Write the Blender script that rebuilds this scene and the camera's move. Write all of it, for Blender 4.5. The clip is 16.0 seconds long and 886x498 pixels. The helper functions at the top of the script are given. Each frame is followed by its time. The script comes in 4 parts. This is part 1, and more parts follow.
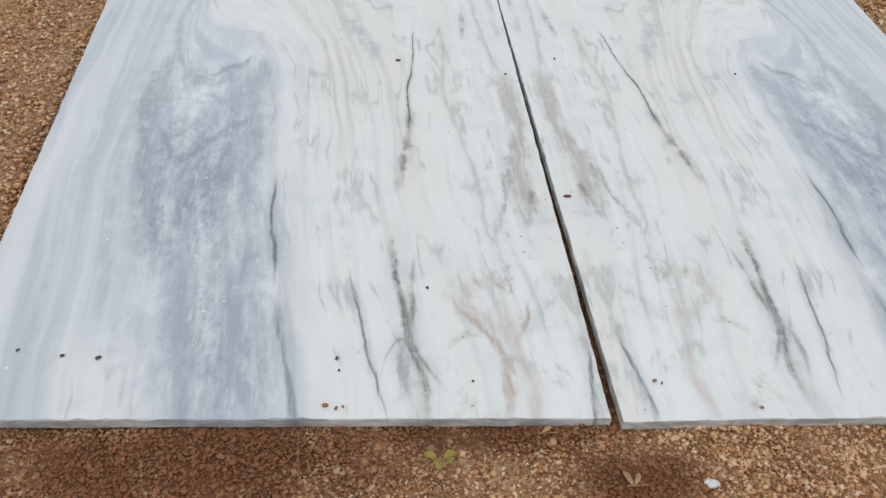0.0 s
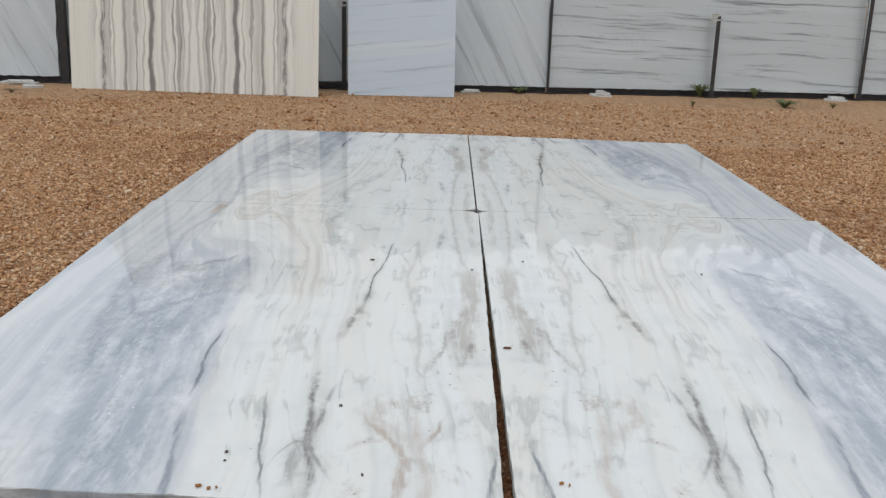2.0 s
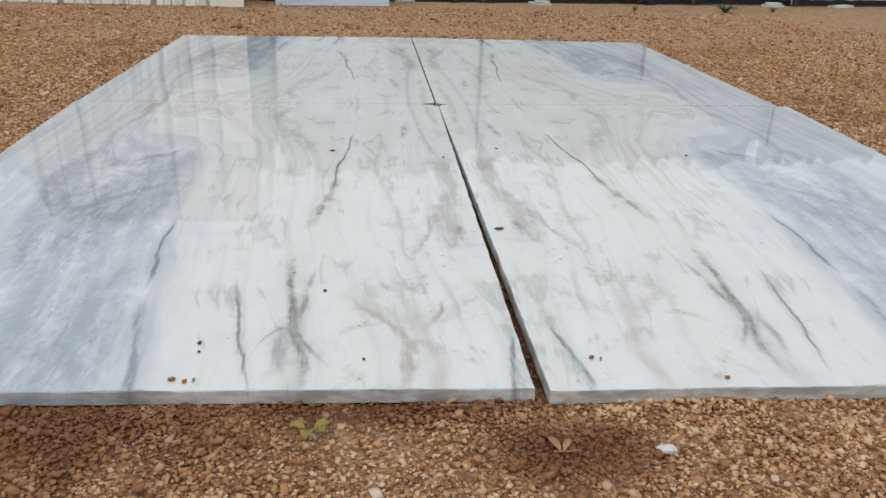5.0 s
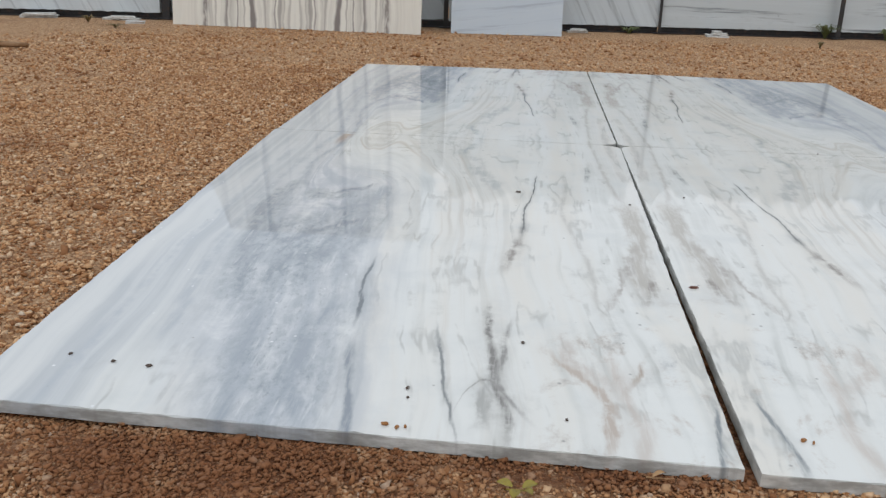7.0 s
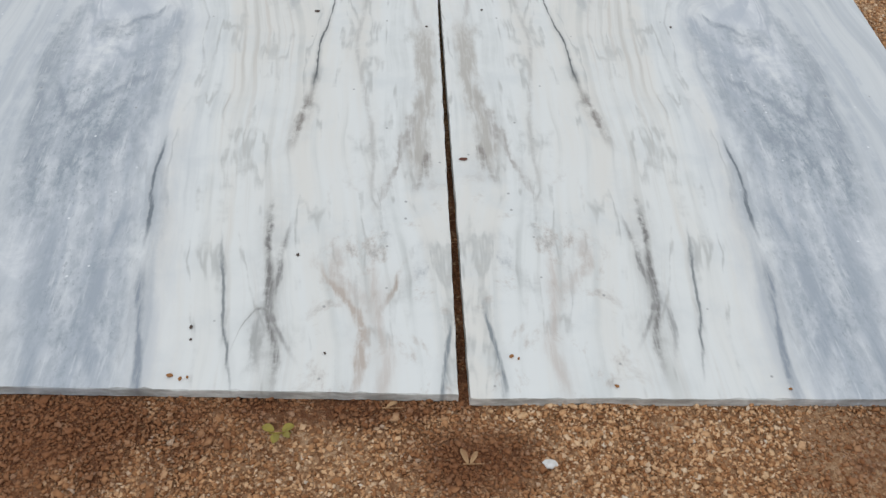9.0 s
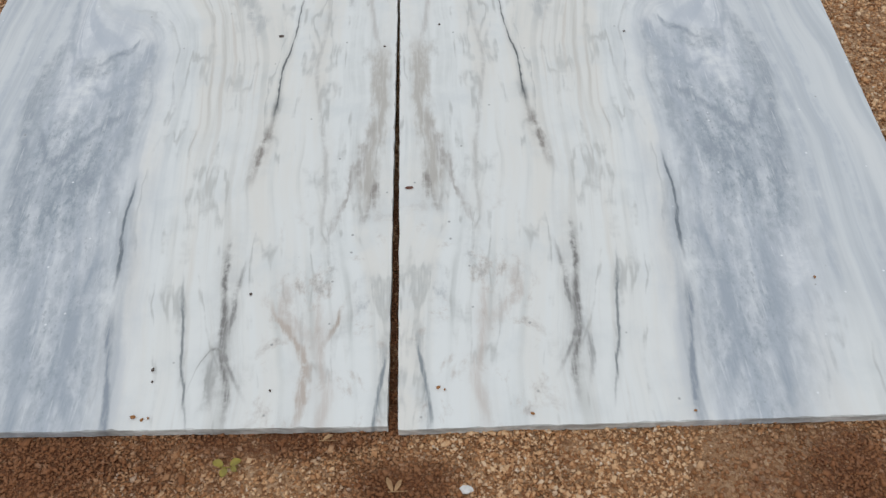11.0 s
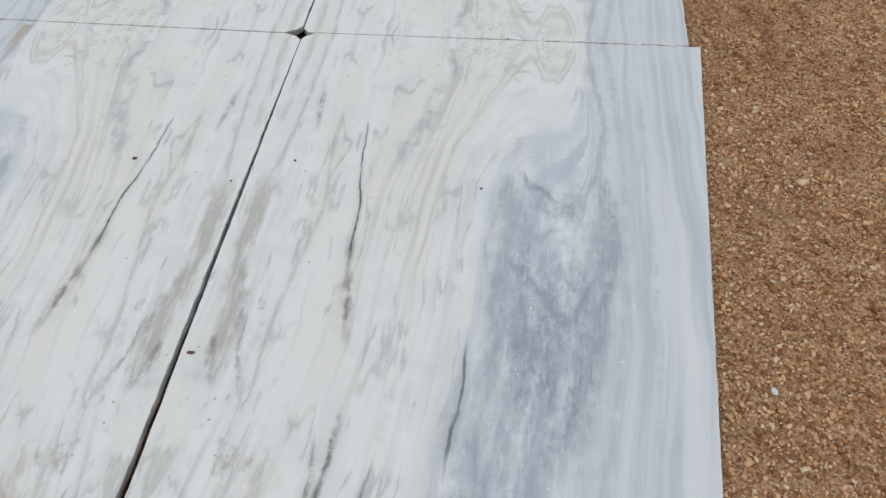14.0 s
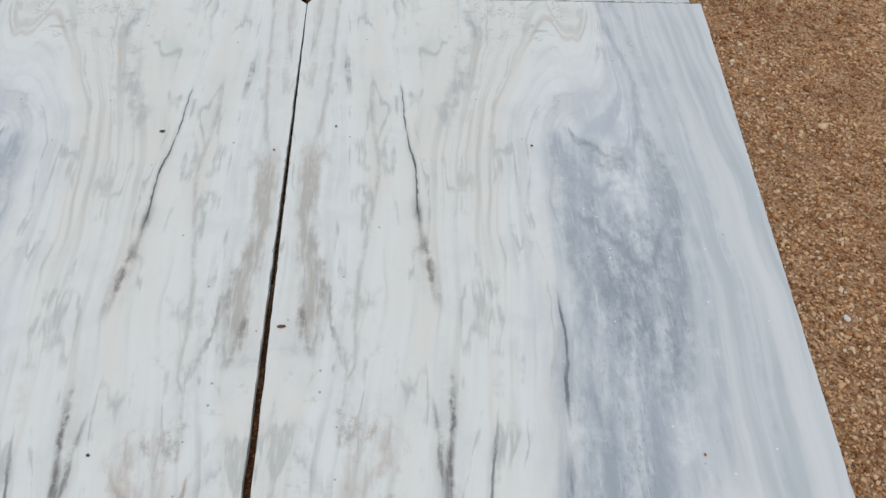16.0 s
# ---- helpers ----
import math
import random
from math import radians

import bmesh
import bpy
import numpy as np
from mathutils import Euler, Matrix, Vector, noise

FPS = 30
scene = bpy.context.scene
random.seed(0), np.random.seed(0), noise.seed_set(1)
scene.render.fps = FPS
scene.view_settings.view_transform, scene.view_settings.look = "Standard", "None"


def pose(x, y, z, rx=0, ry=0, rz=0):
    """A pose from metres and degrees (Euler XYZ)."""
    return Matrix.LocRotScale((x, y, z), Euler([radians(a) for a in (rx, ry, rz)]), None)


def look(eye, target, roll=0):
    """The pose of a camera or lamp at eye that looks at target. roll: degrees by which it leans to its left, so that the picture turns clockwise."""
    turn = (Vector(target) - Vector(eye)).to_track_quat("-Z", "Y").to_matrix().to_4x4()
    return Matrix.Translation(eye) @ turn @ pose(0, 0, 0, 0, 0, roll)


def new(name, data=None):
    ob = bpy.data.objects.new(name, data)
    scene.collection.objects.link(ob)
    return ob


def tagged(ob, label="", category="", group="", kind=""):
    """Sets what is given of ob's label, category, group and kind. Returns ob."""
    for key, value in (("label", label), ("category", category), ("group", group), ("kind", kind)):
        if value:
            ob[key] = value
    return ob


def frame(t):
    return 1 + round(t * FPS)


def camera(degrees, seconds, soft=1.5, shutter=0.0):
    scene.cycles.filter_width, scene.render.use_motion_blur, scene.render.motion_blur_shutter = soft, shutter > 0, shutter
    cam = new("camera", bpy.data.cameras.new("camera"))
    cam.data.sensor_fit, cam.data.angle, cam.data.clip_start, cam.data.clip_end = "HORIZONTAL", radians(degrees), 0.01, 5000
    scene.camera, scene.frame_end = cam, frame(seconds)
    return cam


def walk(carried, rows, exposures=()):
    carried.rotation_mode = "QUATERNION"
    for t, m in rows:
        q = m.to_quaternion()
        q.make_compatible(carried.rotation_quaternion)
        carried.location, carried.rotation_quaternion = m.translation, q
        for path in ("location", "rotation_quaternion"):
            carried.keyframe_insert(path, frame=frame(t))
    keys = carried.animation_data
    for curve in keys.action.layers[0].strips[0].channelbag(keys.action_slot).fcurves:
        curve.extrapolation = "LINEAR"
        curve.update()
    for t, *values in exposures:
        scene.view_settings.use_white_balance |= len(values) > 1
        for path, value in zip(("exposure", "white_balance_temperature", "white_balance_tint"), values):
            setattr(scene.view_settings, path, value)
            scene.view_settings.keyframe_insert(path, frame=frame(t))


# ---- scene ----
cam = camera(55.4, 16.0, soft=1.4)
PATH = [
    (0, (-0.458, -0.867, 1.174), (-0.235, 0.63, -0.134), 5.4),
    (0.5, (-0.225, -0.944, 0.93), (-0.157, 0.725, -0.171), 3.8),
    (1, (-0.156, -0.941, 0.796), (-0.111, 0.858, -0.076), 2.7),
    (1.4, (-0.153, -1.055, 0.815), (-0.109, 0.785, 0.032), 3.1),
    (1.5, (-0.143, -1.073, 0.817), (-0.107, 0.782, 0.071), 2.8),
    (2, (-0.127, -1.135, 0.799), (-0.113, 0.776, 0.21), 2.0),
    (2.5, (-0.129, -1.114, 0.733), (-0.128, 0.818, 0.216), -0.6),
    (3, (-0.136, -1.066, 0.626), (-0.049, 0.849, 0.058), -0.4),
    (3.5, (-0.13, -1.036, 0.604), (-0.045, 0.835, -0.098), 0.4),
    (3.7, (-0.116, -1.026, 0.607), (0.019, 0.836, -0.109), 1.3),
    (5.8, (-0.3, -0.968, 0.621), (-0.106, 0.887, -0.111), 1.8),
    (6, (-0.268, -0.971, 0.626), (-0.199, 0.892, -0.097), 1.6),
    (6.5, (-0.307, -0.977, 0.646), (-0.419, 0.887, -0.071), 0.8),
    (7, (-0.34, -0.978, 0.676), (-0.491, 0.891, -0.022), 1.8),
    (7.5, (-0.307, -0.926, 0.68), (-0.448, 0.93, -0.051), 1.9),
    (8, (-0.23, -0.743, 0.701), (-0.144, 0.929, -0.395), 4.9),
    (8.5, (-0.211, -0.753, 1.001), (-0.095, 0.68, -0.39), 4.6),
    (8.7, (-0.183, -0.811, 1.104), (-0.039, 0.597, -0.309), 5.1),
    (10.8, (0.071, -0.836, 1.481), (0.089, 0.491, -0.016), -1.6),
    (11, (0.1, -0.769, 1.464), (0.114, 0.516, -0.069), -1.8),
    (11.5, (0.177, -0.535, 1.515), (0.135, 0.739, -0.027), -2.1),
    (12, (0.204, -0.455, 1.602), (0.144, 0.905, 0.138), -1.9),
    (12.5, (0.161, -0.333, 1.624), (0.164, 1.118, 0.247), -0.17),
    (13, (0.189, -0.307, 1.614), (0.203, 1.191, 0.288), 0.4),
    (13.5, (0.536, -0.366, 1.594), (0.416, 1.07, 0.207), 0.8),
    (14, (0.771, -0.376, 1.601), (0.584, 0.929, 0.097), -2.3),
    (14.5, (0.826, -0.243, 1.558), (0.484, 0.901, -0.046), -2.7),
    (15, (0.811, -0.368, 1.588), (0.42, 0.775, -0.006), -3.8),
    (15.2, (0.754, -0.388, 1.592), (0.361, 0.743, -0.01), -5.7),
    (15.5, (0.528, -0.396, 1.549), (0.556, 0.854, -0.012), 1.6),
    (16, (0.265, -0.427, 1.553), (0.401, 0.854, 0.023), 4.9),
]
walk(cam, [(t, look(eye, target, roll)) for t, eye, target, roll in PATH], [(0, -0.53), (3.7, -0.53), (8.0, -0.58), (11, -0.66), (16, -0.66)])

# ---- world and light: bright overcast sky ----
world = bpy.data.worlds.new("overcast_sky")
scene.world = world
world.use_nodes = True
wn, wl = world.node_tree.nodes, world.node_tree.links
sky = wn.new("ShaderNodeTexSky")
sky.sky_type = 'NISHITA'
sky.sun_disc = False
sky.sun_elevation, sky.sun_rotation = radians(58), radians(200)
sky.air_density, sky.dust_density, sky.ozone_density = 1.0, 4.0, 1.0
pale = wn.new("ShaderNodeHueSaturation")
pale.inputs["Saturation"].default_value = 0.45
wl.new(sky.outputs[0], pale.inputs["Color"])
# an even cloud cover over the sky's own gradient
cover = wn.new("ShaderNodeMix")
cover.data_type = 'RGBA'
cover.inputs[0].default_value = 0.85
cover.inputs[7].default_value = (9.2, 9.5, 9.9, 1)
wl.new(pale.outputs[0], cover.inputs[6])
wl.new(cover.outputs[2], wn["Background"].inputs["Color"])
wn["Background"].inputs["Strength"].default_value = 0.13
sun_data = bpy.data.lights.new("sun", 'SUN')
sun_data.energy, sun_data.angle, sun_data.color = 0.45, radians(40), (1.0, 0.985, 0.96)
sun = new("sun", sun_data)
sun.matrix_world = look((-1.3, -3.4, 6.0), (0, 0, 0))

# ---- material helpers ----
class Nodes:
    """A short way to write node trees."""
    def __init__(self, name):
        self.mat = bpy.data.materials.new(name)
        self.mat.use_nodes = True
        self.n, self.l = self.mat.node_tree.nodes, self.mat.node_tree.links
        self.bsdf = self.n["Principled BSDF"]

    def put(self, socket, v):
        if isinstance(v, bpy.types.NodeSocket):
            self.l.new(v, socket)
        elif v is not None:
            if hasattr(socket.default_value, "__len__") and len(socket.default_value) == 4 and len(v) == 3:
                v = (*v, 1)
            socket.default_value = v

    def math(self, op, a, b=None, c=None, clamp=False):
        m = self.n.new("ShaderNodeMath")
        m.operation, m.use_clamp = op, clamp
        for s, v in zip(m.inputs, (a, b, c)):
            self.put(s, v)
        return m.outputs[0]

    def vec(self, x, y, z=0.0):
        m = self.n.new("ShaderNodeCombineXYZ")
        for s, v in zip(m.inputs, (x, y, z)):
            self.put(s, v)
        return m.outputs[0]

    def split(self, v):
        m = self.n.new("ShaderNodeSeparateXYZ")
        self.put(m.inputs[0], v)
        return m.outputs

    def noise(self, vector, scale, detail=4.0, rough=0.55, distort=0.0, colour=False):
        m = self.n.new("ShaderNodeTexNoise")
        self.put(m.inputs["Vector"], vector)
        m.inputs["Scale"].default_value, m.inputs["Detail"].default_value = scale, detail
        m.inputs["Roughness"].default_value, m.inputs["Distortion"].default_value = rough, distort
        return m.outputs["Color" if colour else "Fac"]

    def voronoi(self, vector, scale, out="Distance", feature='F1', randomness=1.0):
        m = self.n.new("ShaderNodeTexVoronoi")
        m.feature = feature
        self.put(m.inputs["Vector"], vector)
        m.inputs["Scale"].default_value, m.inputs["Randomness"].default_value = scale, randomness
        return m.outputs[out]

    def remap(self, v, a, b, c=0.0, d=1.0, smooth=False):
        m = self.n.new("ShaderNodeMapRange")
        if smooth:
            m.interpolation_type = 'SMOOTHSTEP'
        self.put(m.inputs[0], v)
        for k, x in zip((1, 2, 3, 4), (a, b, c, d)):
            self.put(m.inputs[k], x)
        return m.outputs[0]

    def ramp(self, v, stops, mode='LINEAR'):
        m = self.n.new("ShaderNodeValToRGB")
        m.color_ramp.interpolation = mode
        e = m.color_ramp.elements
        while len(e) < len(stops):
            e.new(0.5)
        for k, (at, col) in zip(e, stops):
            k.position, k.color = at, (*col, 1)
        self.put(m.inputs[0], v)
        return m.outputs[0]

    def curve(self, v, points):
        """A smooth curve through points (v, value), both within 0 to 1."""
        m = self.n.new("ShaderNodeFloatCurve")
        c = m.mapping.curves[0]
        while len(c.points) < len(points):
            c.points.new(0.5, 0.5)
        for p, (x, y) in zip(c.points, points):
            p.location = (x, y)
        m.mapping.use_clip = False
        m.mapping.update()
        self.put(m.inputs["Value"], v)
        return m.outputs[0]

    def mix(self, fac, a, b, mode='MIX'):
        m = self.n.new("ShaderNodeMix")
        m.data_type, m.blend_type = 'RGBA', mode
        self.put(m.inputs[0], fac)
        self.put(m.inputs[6], a)
        self.put(m.inputs[7], b)
        return m.outputs[2]

    def object_coords(self):
        return self.n.new("ShaderNodeTexCoord").outputs["Object"]

    def world_coords(self):
        return self.n.new("ShaderNodeNewGeometry").outputs["Position"]

    def bump(self, height, strength, distance):
        m = self.n.new("ShaderNodeBump")
        self.put(m.inputs["Height"], height)
        m.inputs["Strength"].default_value, m.inputs["Distance"].default_value = strength, distance
        self.l.new(m.outputs[0], self.bsdf.inputs["Normal"])

    def done(self, colour, rough=0.5, metal=0.0):
        self.put(self.bsdf.inputs["Base Color"], colour)
        self.put(self.bsdf.inputs["Roughness"], rough)
        self.bsdf.inputs["Metallic"].default_value = metal
        return self.mat


# ---- mesh helpers ----
def mesh_object(name, bm, material, smooth=False):
    me = bpy.data.meshes.new(name)
    bm.normal_update()
    bm.to_mesh(me)
    bm.free()
    me.materials.append(material)
    if smooth:
        me.polygons.foreach_set("use_smooth", [True] * len(me.polygons))
    return new(name, me)


def part(name, bm, material, parent, label="", smooth=False):
    ob = mesh_object(name, bm, material, smooth)
    ob.parent = parent
    if label:
        tagged(ob, label)
    return ob


def thing(name, at=(0, 0, 0), turn=0.0, tilt=0.0):
    ob = new(name)
    ob.empty_display_size = 0.1
    ob.matrix_world = pose(*at, tilt, 0, turn)
    return ob


def box(bm, size, at=(0, 0, 0), bevel=0.0, turn=None):
    m = Matrix.Translation(at) @ (turn or Matrix()) @ Matrix.Diagonal((*size, 1))
    r = bmesh.ops.create_cube(bm, size=1, matrix=m)
    if bevel:
        edges = list({e for v in r["verts"] for e in v.link_edges})
        bmesh.ops.bevel(bm, geom=edges, offset=bevel, segments=2, affect='EDGES', profile=0.6)
    return bm


TOP = 0.022          # height of the polished faces
THICK = 0.021


# ---- the book-matched marble: u runs out from the seam, v away from the line between the rows ----
def marble_material(name, sawn=False):
    k = Nodes(name)
    x, y, z = k.split(k.object_coords())
    u0, v0 = k.math('ABSOLUTE', x), k.math('ABSOLUTE', y)
    flat = k.vec(u0, v0)
    w1, w2, _ = k.split(k.noise(flat, 3.2, 1.5, 0.45, colour=True))
    w3, w4, _ = k.split(k.noise(flat, 16, 3, 0.6, colour=True))
    u = k.math('ADD', u0, k.math('MULTIPLY_ADD', w1, 0.05, -0.025))
    u = k.math('ADD', u, k.math('MULTIPLY_ADD', w3, 0.006, -0.003))
    v = k.math('ADD', v0, k.math('MULTIPLY_ADD', w2, 0.10, -0.05))
    v = k.math('ADD', v, k.math('MULTIPLY_ADD', w4, 0.03, -0.015))
    half_v = k.math('MULTIPLY', v, 0.5)

    # the fold: layers rise straight, then arch outwards over the lobe and squeeze together at its far side
    lift = k.curve(half_v, [(0.0, 0.36), (0.05, 0.345), (0.10, 0.32), (0.15, 0.28), (0.215, 0.21), (0.25, 0.16), (0.30, 0.095), (0.36, 0.045), (0.44, 0.01), (0.52, 0.0), (1.0, 0.0)])
    arch = k.curve(k.math('MULTIPLY', u, 1 / 1.3), [(0.0, 0.0), (0.22, 0.0), (0.32, 0.22), (0.42, 0.32), (0.50, 0.45), (0.56, 0.60), (0.62, 0.90), (0.665, 1.0), (0.70, 0.80), (0.74, 0.0), (1.0, 0.0)])
    s = k.math('SUBTRACT', u, k.math('MULTIPLY', lift, arch))
    s = k.math('ADD', s, k.remap(v, 1.1, 1.9, 0, 0.07, True))
    broad = k.noise(k.vec(k.math('MULTIPLY', s, 10), k.math('MULTIPLY', v, 0.8), 1.0), 1.0, 4, 0.55)
    fine = k.noise(k.vec(k.math('MULTIPLY', s, 30), k.math('MULTIPLY', v, 0.8), 5.0), 1.0, 4, 0.52)
    thread = k.noise(k.vec(k.math('MULTIPLY', s, 70), k.math('MULTIPLY', v, 1.3), 7.0), 1.0, 3, 0.52)
    mottle = k.noise(k.vec(k.math('MULTIPLY', u, 46), k.math('MULTIPLY', v, 24), 2.0), 1.0, 6, 0.70)
    cloud = k.noise(flat, 6, 5, 0.6)

    white, cream = (0.79, 0.82, 0.815), (0.765, 0.755, 0.71)
    blue = (0.42, 0.475, 0.55)
    taupe, dark = (0.57, 0.53, 0.475), (0.10, 0.11, 0.115)
    col = k.mix(k.remap(broad, 0.40, 0.66, 0, 0.85, True), white, cream)
    col = k.mix(k.remap(cloud, 0.46, 0.70, 0, 0.60, True), col, (0.66, 0.70, 0.71))
    # soft grey layers that come and go
    patchy = k.remap(k.noise(k.vec(u0, v0, 23.0), 4.0, 4, 0.6), 0.40, 0.62, 0.25, 1, True)
    col = k.mix(k.math('MULTIPLY', k.remap(fine, 0.48, 0.70, 0, 0.78, True), patchy), col, (0.58, 0.61, 0.60))
    # wispy natural veinlets following the layers
    ridge = k.math('ABSOLUTE', k.math('SUBTRACT', k.noise(k.vec(k.math('MULTIPLY', s, 10), k.math('MULTIPLY', v, 1.6), 21.0), 0.9, 4, 0.55), 0.5))
    wisp = k.math('MULTIPLY', k.remap(ridge, 0.026, 0.0, 0, 1, True), k.remap(cloud, 0.42, 0.60, 0, 0.65, True))
    col = k.mix(wisp, col, (0.45, 0.465, 0.45))

    # smudges in the lower white field
    field = k.math('MULTIPLY', k.remap(u0, 0.36, 0.22, 0, 1, True), k.remap(v0, 1.25, 1.45, 0.10, 0.75, True))
    smudge = k.noise(k.vec(k.math('MULTIPLY', u0, 13), k.math('MULTIPLY', v0, 9), 40.0), 1.0, 7, 0.72, 0.3)
    col = k.mix(k.math('MULTIPLY', k.remap(smudge, 0.53, 0.68, 0, 1, True), field), col, k.ramp(smudge, [(0.52, (0.64, 0.65, 0.63)), (0.62, (0.54, 0.50, 0.46)), (0.70, (0.32, 0.31, 0.30))]))

    # beige and grey layers of the arch, with a clear white layer outside them
    bent = k.math('MULTIPLY', k.remap(s, 0.34, 0.42, 0.0, 1.0, True), k.remap(s, 0.51, 0.56, 1.0, 0.0, True))
    bent = k.math('MULTIPLY', bent, k.remap(v, 1.30, 0.45, 0.35, 1.0, True))
    bent = k.math('MULTIPLY', bent, k.remap(v, 0.0, 0.10, 0.30, 1.0, True))
    col = k.mix(k.math('MULTIPLY', bent, 0.30), col, (0.73, 0.725, 0.69))
    col = k.mix(k.math('MULTIPLY', k.remap(thread, 0.51, 0.70, 0, 0.60, True), bent), col, taupe)
    col = k.mix(k.math('MULTIPLY', k.remap(fine, 0.51, 0.66, 0, 0.62, True), bent), col, (0.56, 0.55, 0.51))

    # the blue-grey lobe under the arch, churned inside
    c1, c2, _ = k.split(k.noise(k.vec(u0, v0, 6.0), 5.5, 3, 0.5, colour=True))
    ul = k.math('ADD', u, k.math('MULTIPLY_ADD', c1, 0.09, -0.045))
    vl = k.math('ADD', v, k.math('MULTIPLY_ADD', c2, 0.16, -0.08))
    calm = k.remap(v, 0.85, 1.35, 0, 1, True)
    ul = k.math('ADD', k.math('MULTIPLY', ul, k.math('SUBTRACT', 1.0, calm)), k.math('MULTIPLY', s, calm))
    churn = k.noise(k.vec(k.math('MULTIPLY', ul, 17), k.math('MULTIPLY', vl, 3.8), 14.0), 1.0, 6, 0.62)
    eddy = k.noise(k.vec(u0, v0, 31.0), 9, 5, 0.62, 0.9)
    outer = k.curve(half_v, [(0.0, 0.72), (0.20, 0.745), (0.38, 0.772), (0.56, 0.765), (0.74, 0.725), (0.85, 0.66), (0.95, 0.60)])
    uo = k.math('SUBTRACT', k.math('MULTIPLY', outer, 1.3), u)
    si = k.math('ADD', s, k.math('MULTIPLY_ADD', churn, 0.12, -0.06))
    si = k.math('ADD', si, k.math('MULTIPLY_ADD', fine, 0.08, -0.04))
    lobe = k.math('MULTIPLY', k.remap(si, 0.53, 0.75, 0, 1, True), k.remap(uo, -0.12, 0.10, 0, 1, True))

    def spot(cu, cv, ru, rv):
        a = k.math('DIVIDE', k.math('SUBTRACT', u, cu), ru)
        b = k.math('DIVIDE', k.math('SUBTRACT', v, cv), rv)
        d = k.math('ADD', k.math('MULTIPLY', a, a), k.math('MULTIPLY', b, b))
        return k.remap(d, 1.0, 0.0, 0, 1, True)
    heart = k.math('MAXIMUM', spot(0.83, 1.18, 0.20, 0.40), k.math('MULTIPLY', spot(0.72, 0.92, 0.09, 0.34), 0.8))
    heart = k.math('MAXIMUM', heart, k.math('MULTIPLY', spot(0.965, 0.90, 0.075, 0.48), 0.9))
    heart = k.math('MAXIMUM', heart, k.math('MULTIPLY', spot(0.71, 1.62, 0.17, 0.50), 0.75))
    heart = k.math('MAXIMUM', heart, k.math('MULTIPLY', spot(0.82, 0.70, 0.13, 0.07), 0.85))
    torn = k.noise(k.vec(u0, v0, 11.0), 15, 5, 0.66)
    reach = k.math('ADD', k.remap(v, 0.60, 1.10, 0.060, -0.03), k.math('MULTIPLY_ADD', torn, 0.16, -0.08))
    off = k.math('ABSOLUTE', k.math('SUBTRACT', ul, k.remap(v, 0.6, 1.05, 0.83, 0.88)))
    tongue = k.math('MULTIPLY', k.remap(k.math('SUBTRACT', reach, off), -0.03, 0.05, 0, 1, True), k.remap(v, 0.60, 0.78, 0, 1, True))
    tongue = k.math('MULTIPLY', tongue, k.remap(v, 0.95, 1.12, 1, 0, True))
    grains = k.noise(k.vec(k.math('MULTIPLY', u, 90), k.math('MULTIPLY', v, 42), 4.0), 1.0, 5, 0.7)
    deep = k.mix(k.remap(churn, 0.36, 0.64, 0, 1, True), (0.715, 0.75, 0.79), (0.52, 0.565, 0.63))
    deep = k.mix(k.remap(eddy, 0.42, 0.62, 0, 0.60, True), deep, (0.50, 0.55, 0.61))
    deep = k.mix(k.remap(fine, 0.44, 0.64, 0, 0.65, True), deep, (0.45, 0.505, 0.58))
    dusk = k.math('MULTIPLY', heart, k.math('MULTIPLY_ADD', k.remap(mottle, 0.36, 0.64, 0, 1, True), 0.75, 0.42))
    dusk = k.math('MULTIPLY', dusk, k.remap(churn, 0.32, 0.60, 0.30, 1.0))
    deep = k.mix(dusk, deep, (0.265, 0.32, 0.375))
    deep = k.mix(k.math('MULTIPLY', heart, k.remap(grains, 0.54, 0.66, 0, 0.70, True)), deep, (0.235, 0.28, 0.33))
    deep = k.mix(k.math('MULTIPLY', tongue, k.remap(torn, 0.35, 0.62, 0.50, 0.95)), deep, (0.78, 0.81, 0.83))
    col = k.mix(k.math('MULTIPLY', lobe, 0.92), col, deep)
    # the outer margin, layered along the edge
    margin = k.remap(u, 0.90, 1.02, 0, 1, True)
    tone = k.mix(k.remap(fine, 0.40, 0.68, 0, 1, True), (0.64, 0.68, 0.705), (0.49, 0.535, 0.58))
    tone = k.mix(k.math('MULTIPLY', k.remap(thread, 0.50, 0.75, 0, 0.6, True), 0.8), tone, blue)
    tone = k.mix(k.math('MULTIPLY', k.remap(broad, 0.45, 0.65, 0, 1, True), k.remap(v, 0.45, 1.0, 0.0, 0.6)), tone, (0.72, 0.75, 0.765))
    col = k.mix(k.math('MULTIPLY', margin, 0.88), col, tone)

    # veins: (v, u) in metres along each, width, strength, colour
    jag, jag2, _ = k.split(k.noise(k.vec(k.math('MULTIPLY', u0, 30), k.math('MULTIPLY', v0, 11), 3.0), 1.0, 5, 0.62, colour=True))
    hair = k.noise(k.vec(k.math('MULTIPLY', u0, 90), k.math('MULTIPLY', v0, 7), 17.0), 1.0, 5, 0.66)
    broken = k.noise(k.vec(u0, v0, 8.0), 12, 5, 0.68)
    jag2, broken = k.math('MULTIPLY_ADD', fine, 0.04, jag2), k.math('MULTIPLY_ADD', fine, 0.04, k.math('SUBTRACT', broken, 0.02))
    hairy = k.remap(hair, 0.32, 0.56, 0.35, 1.0, True)
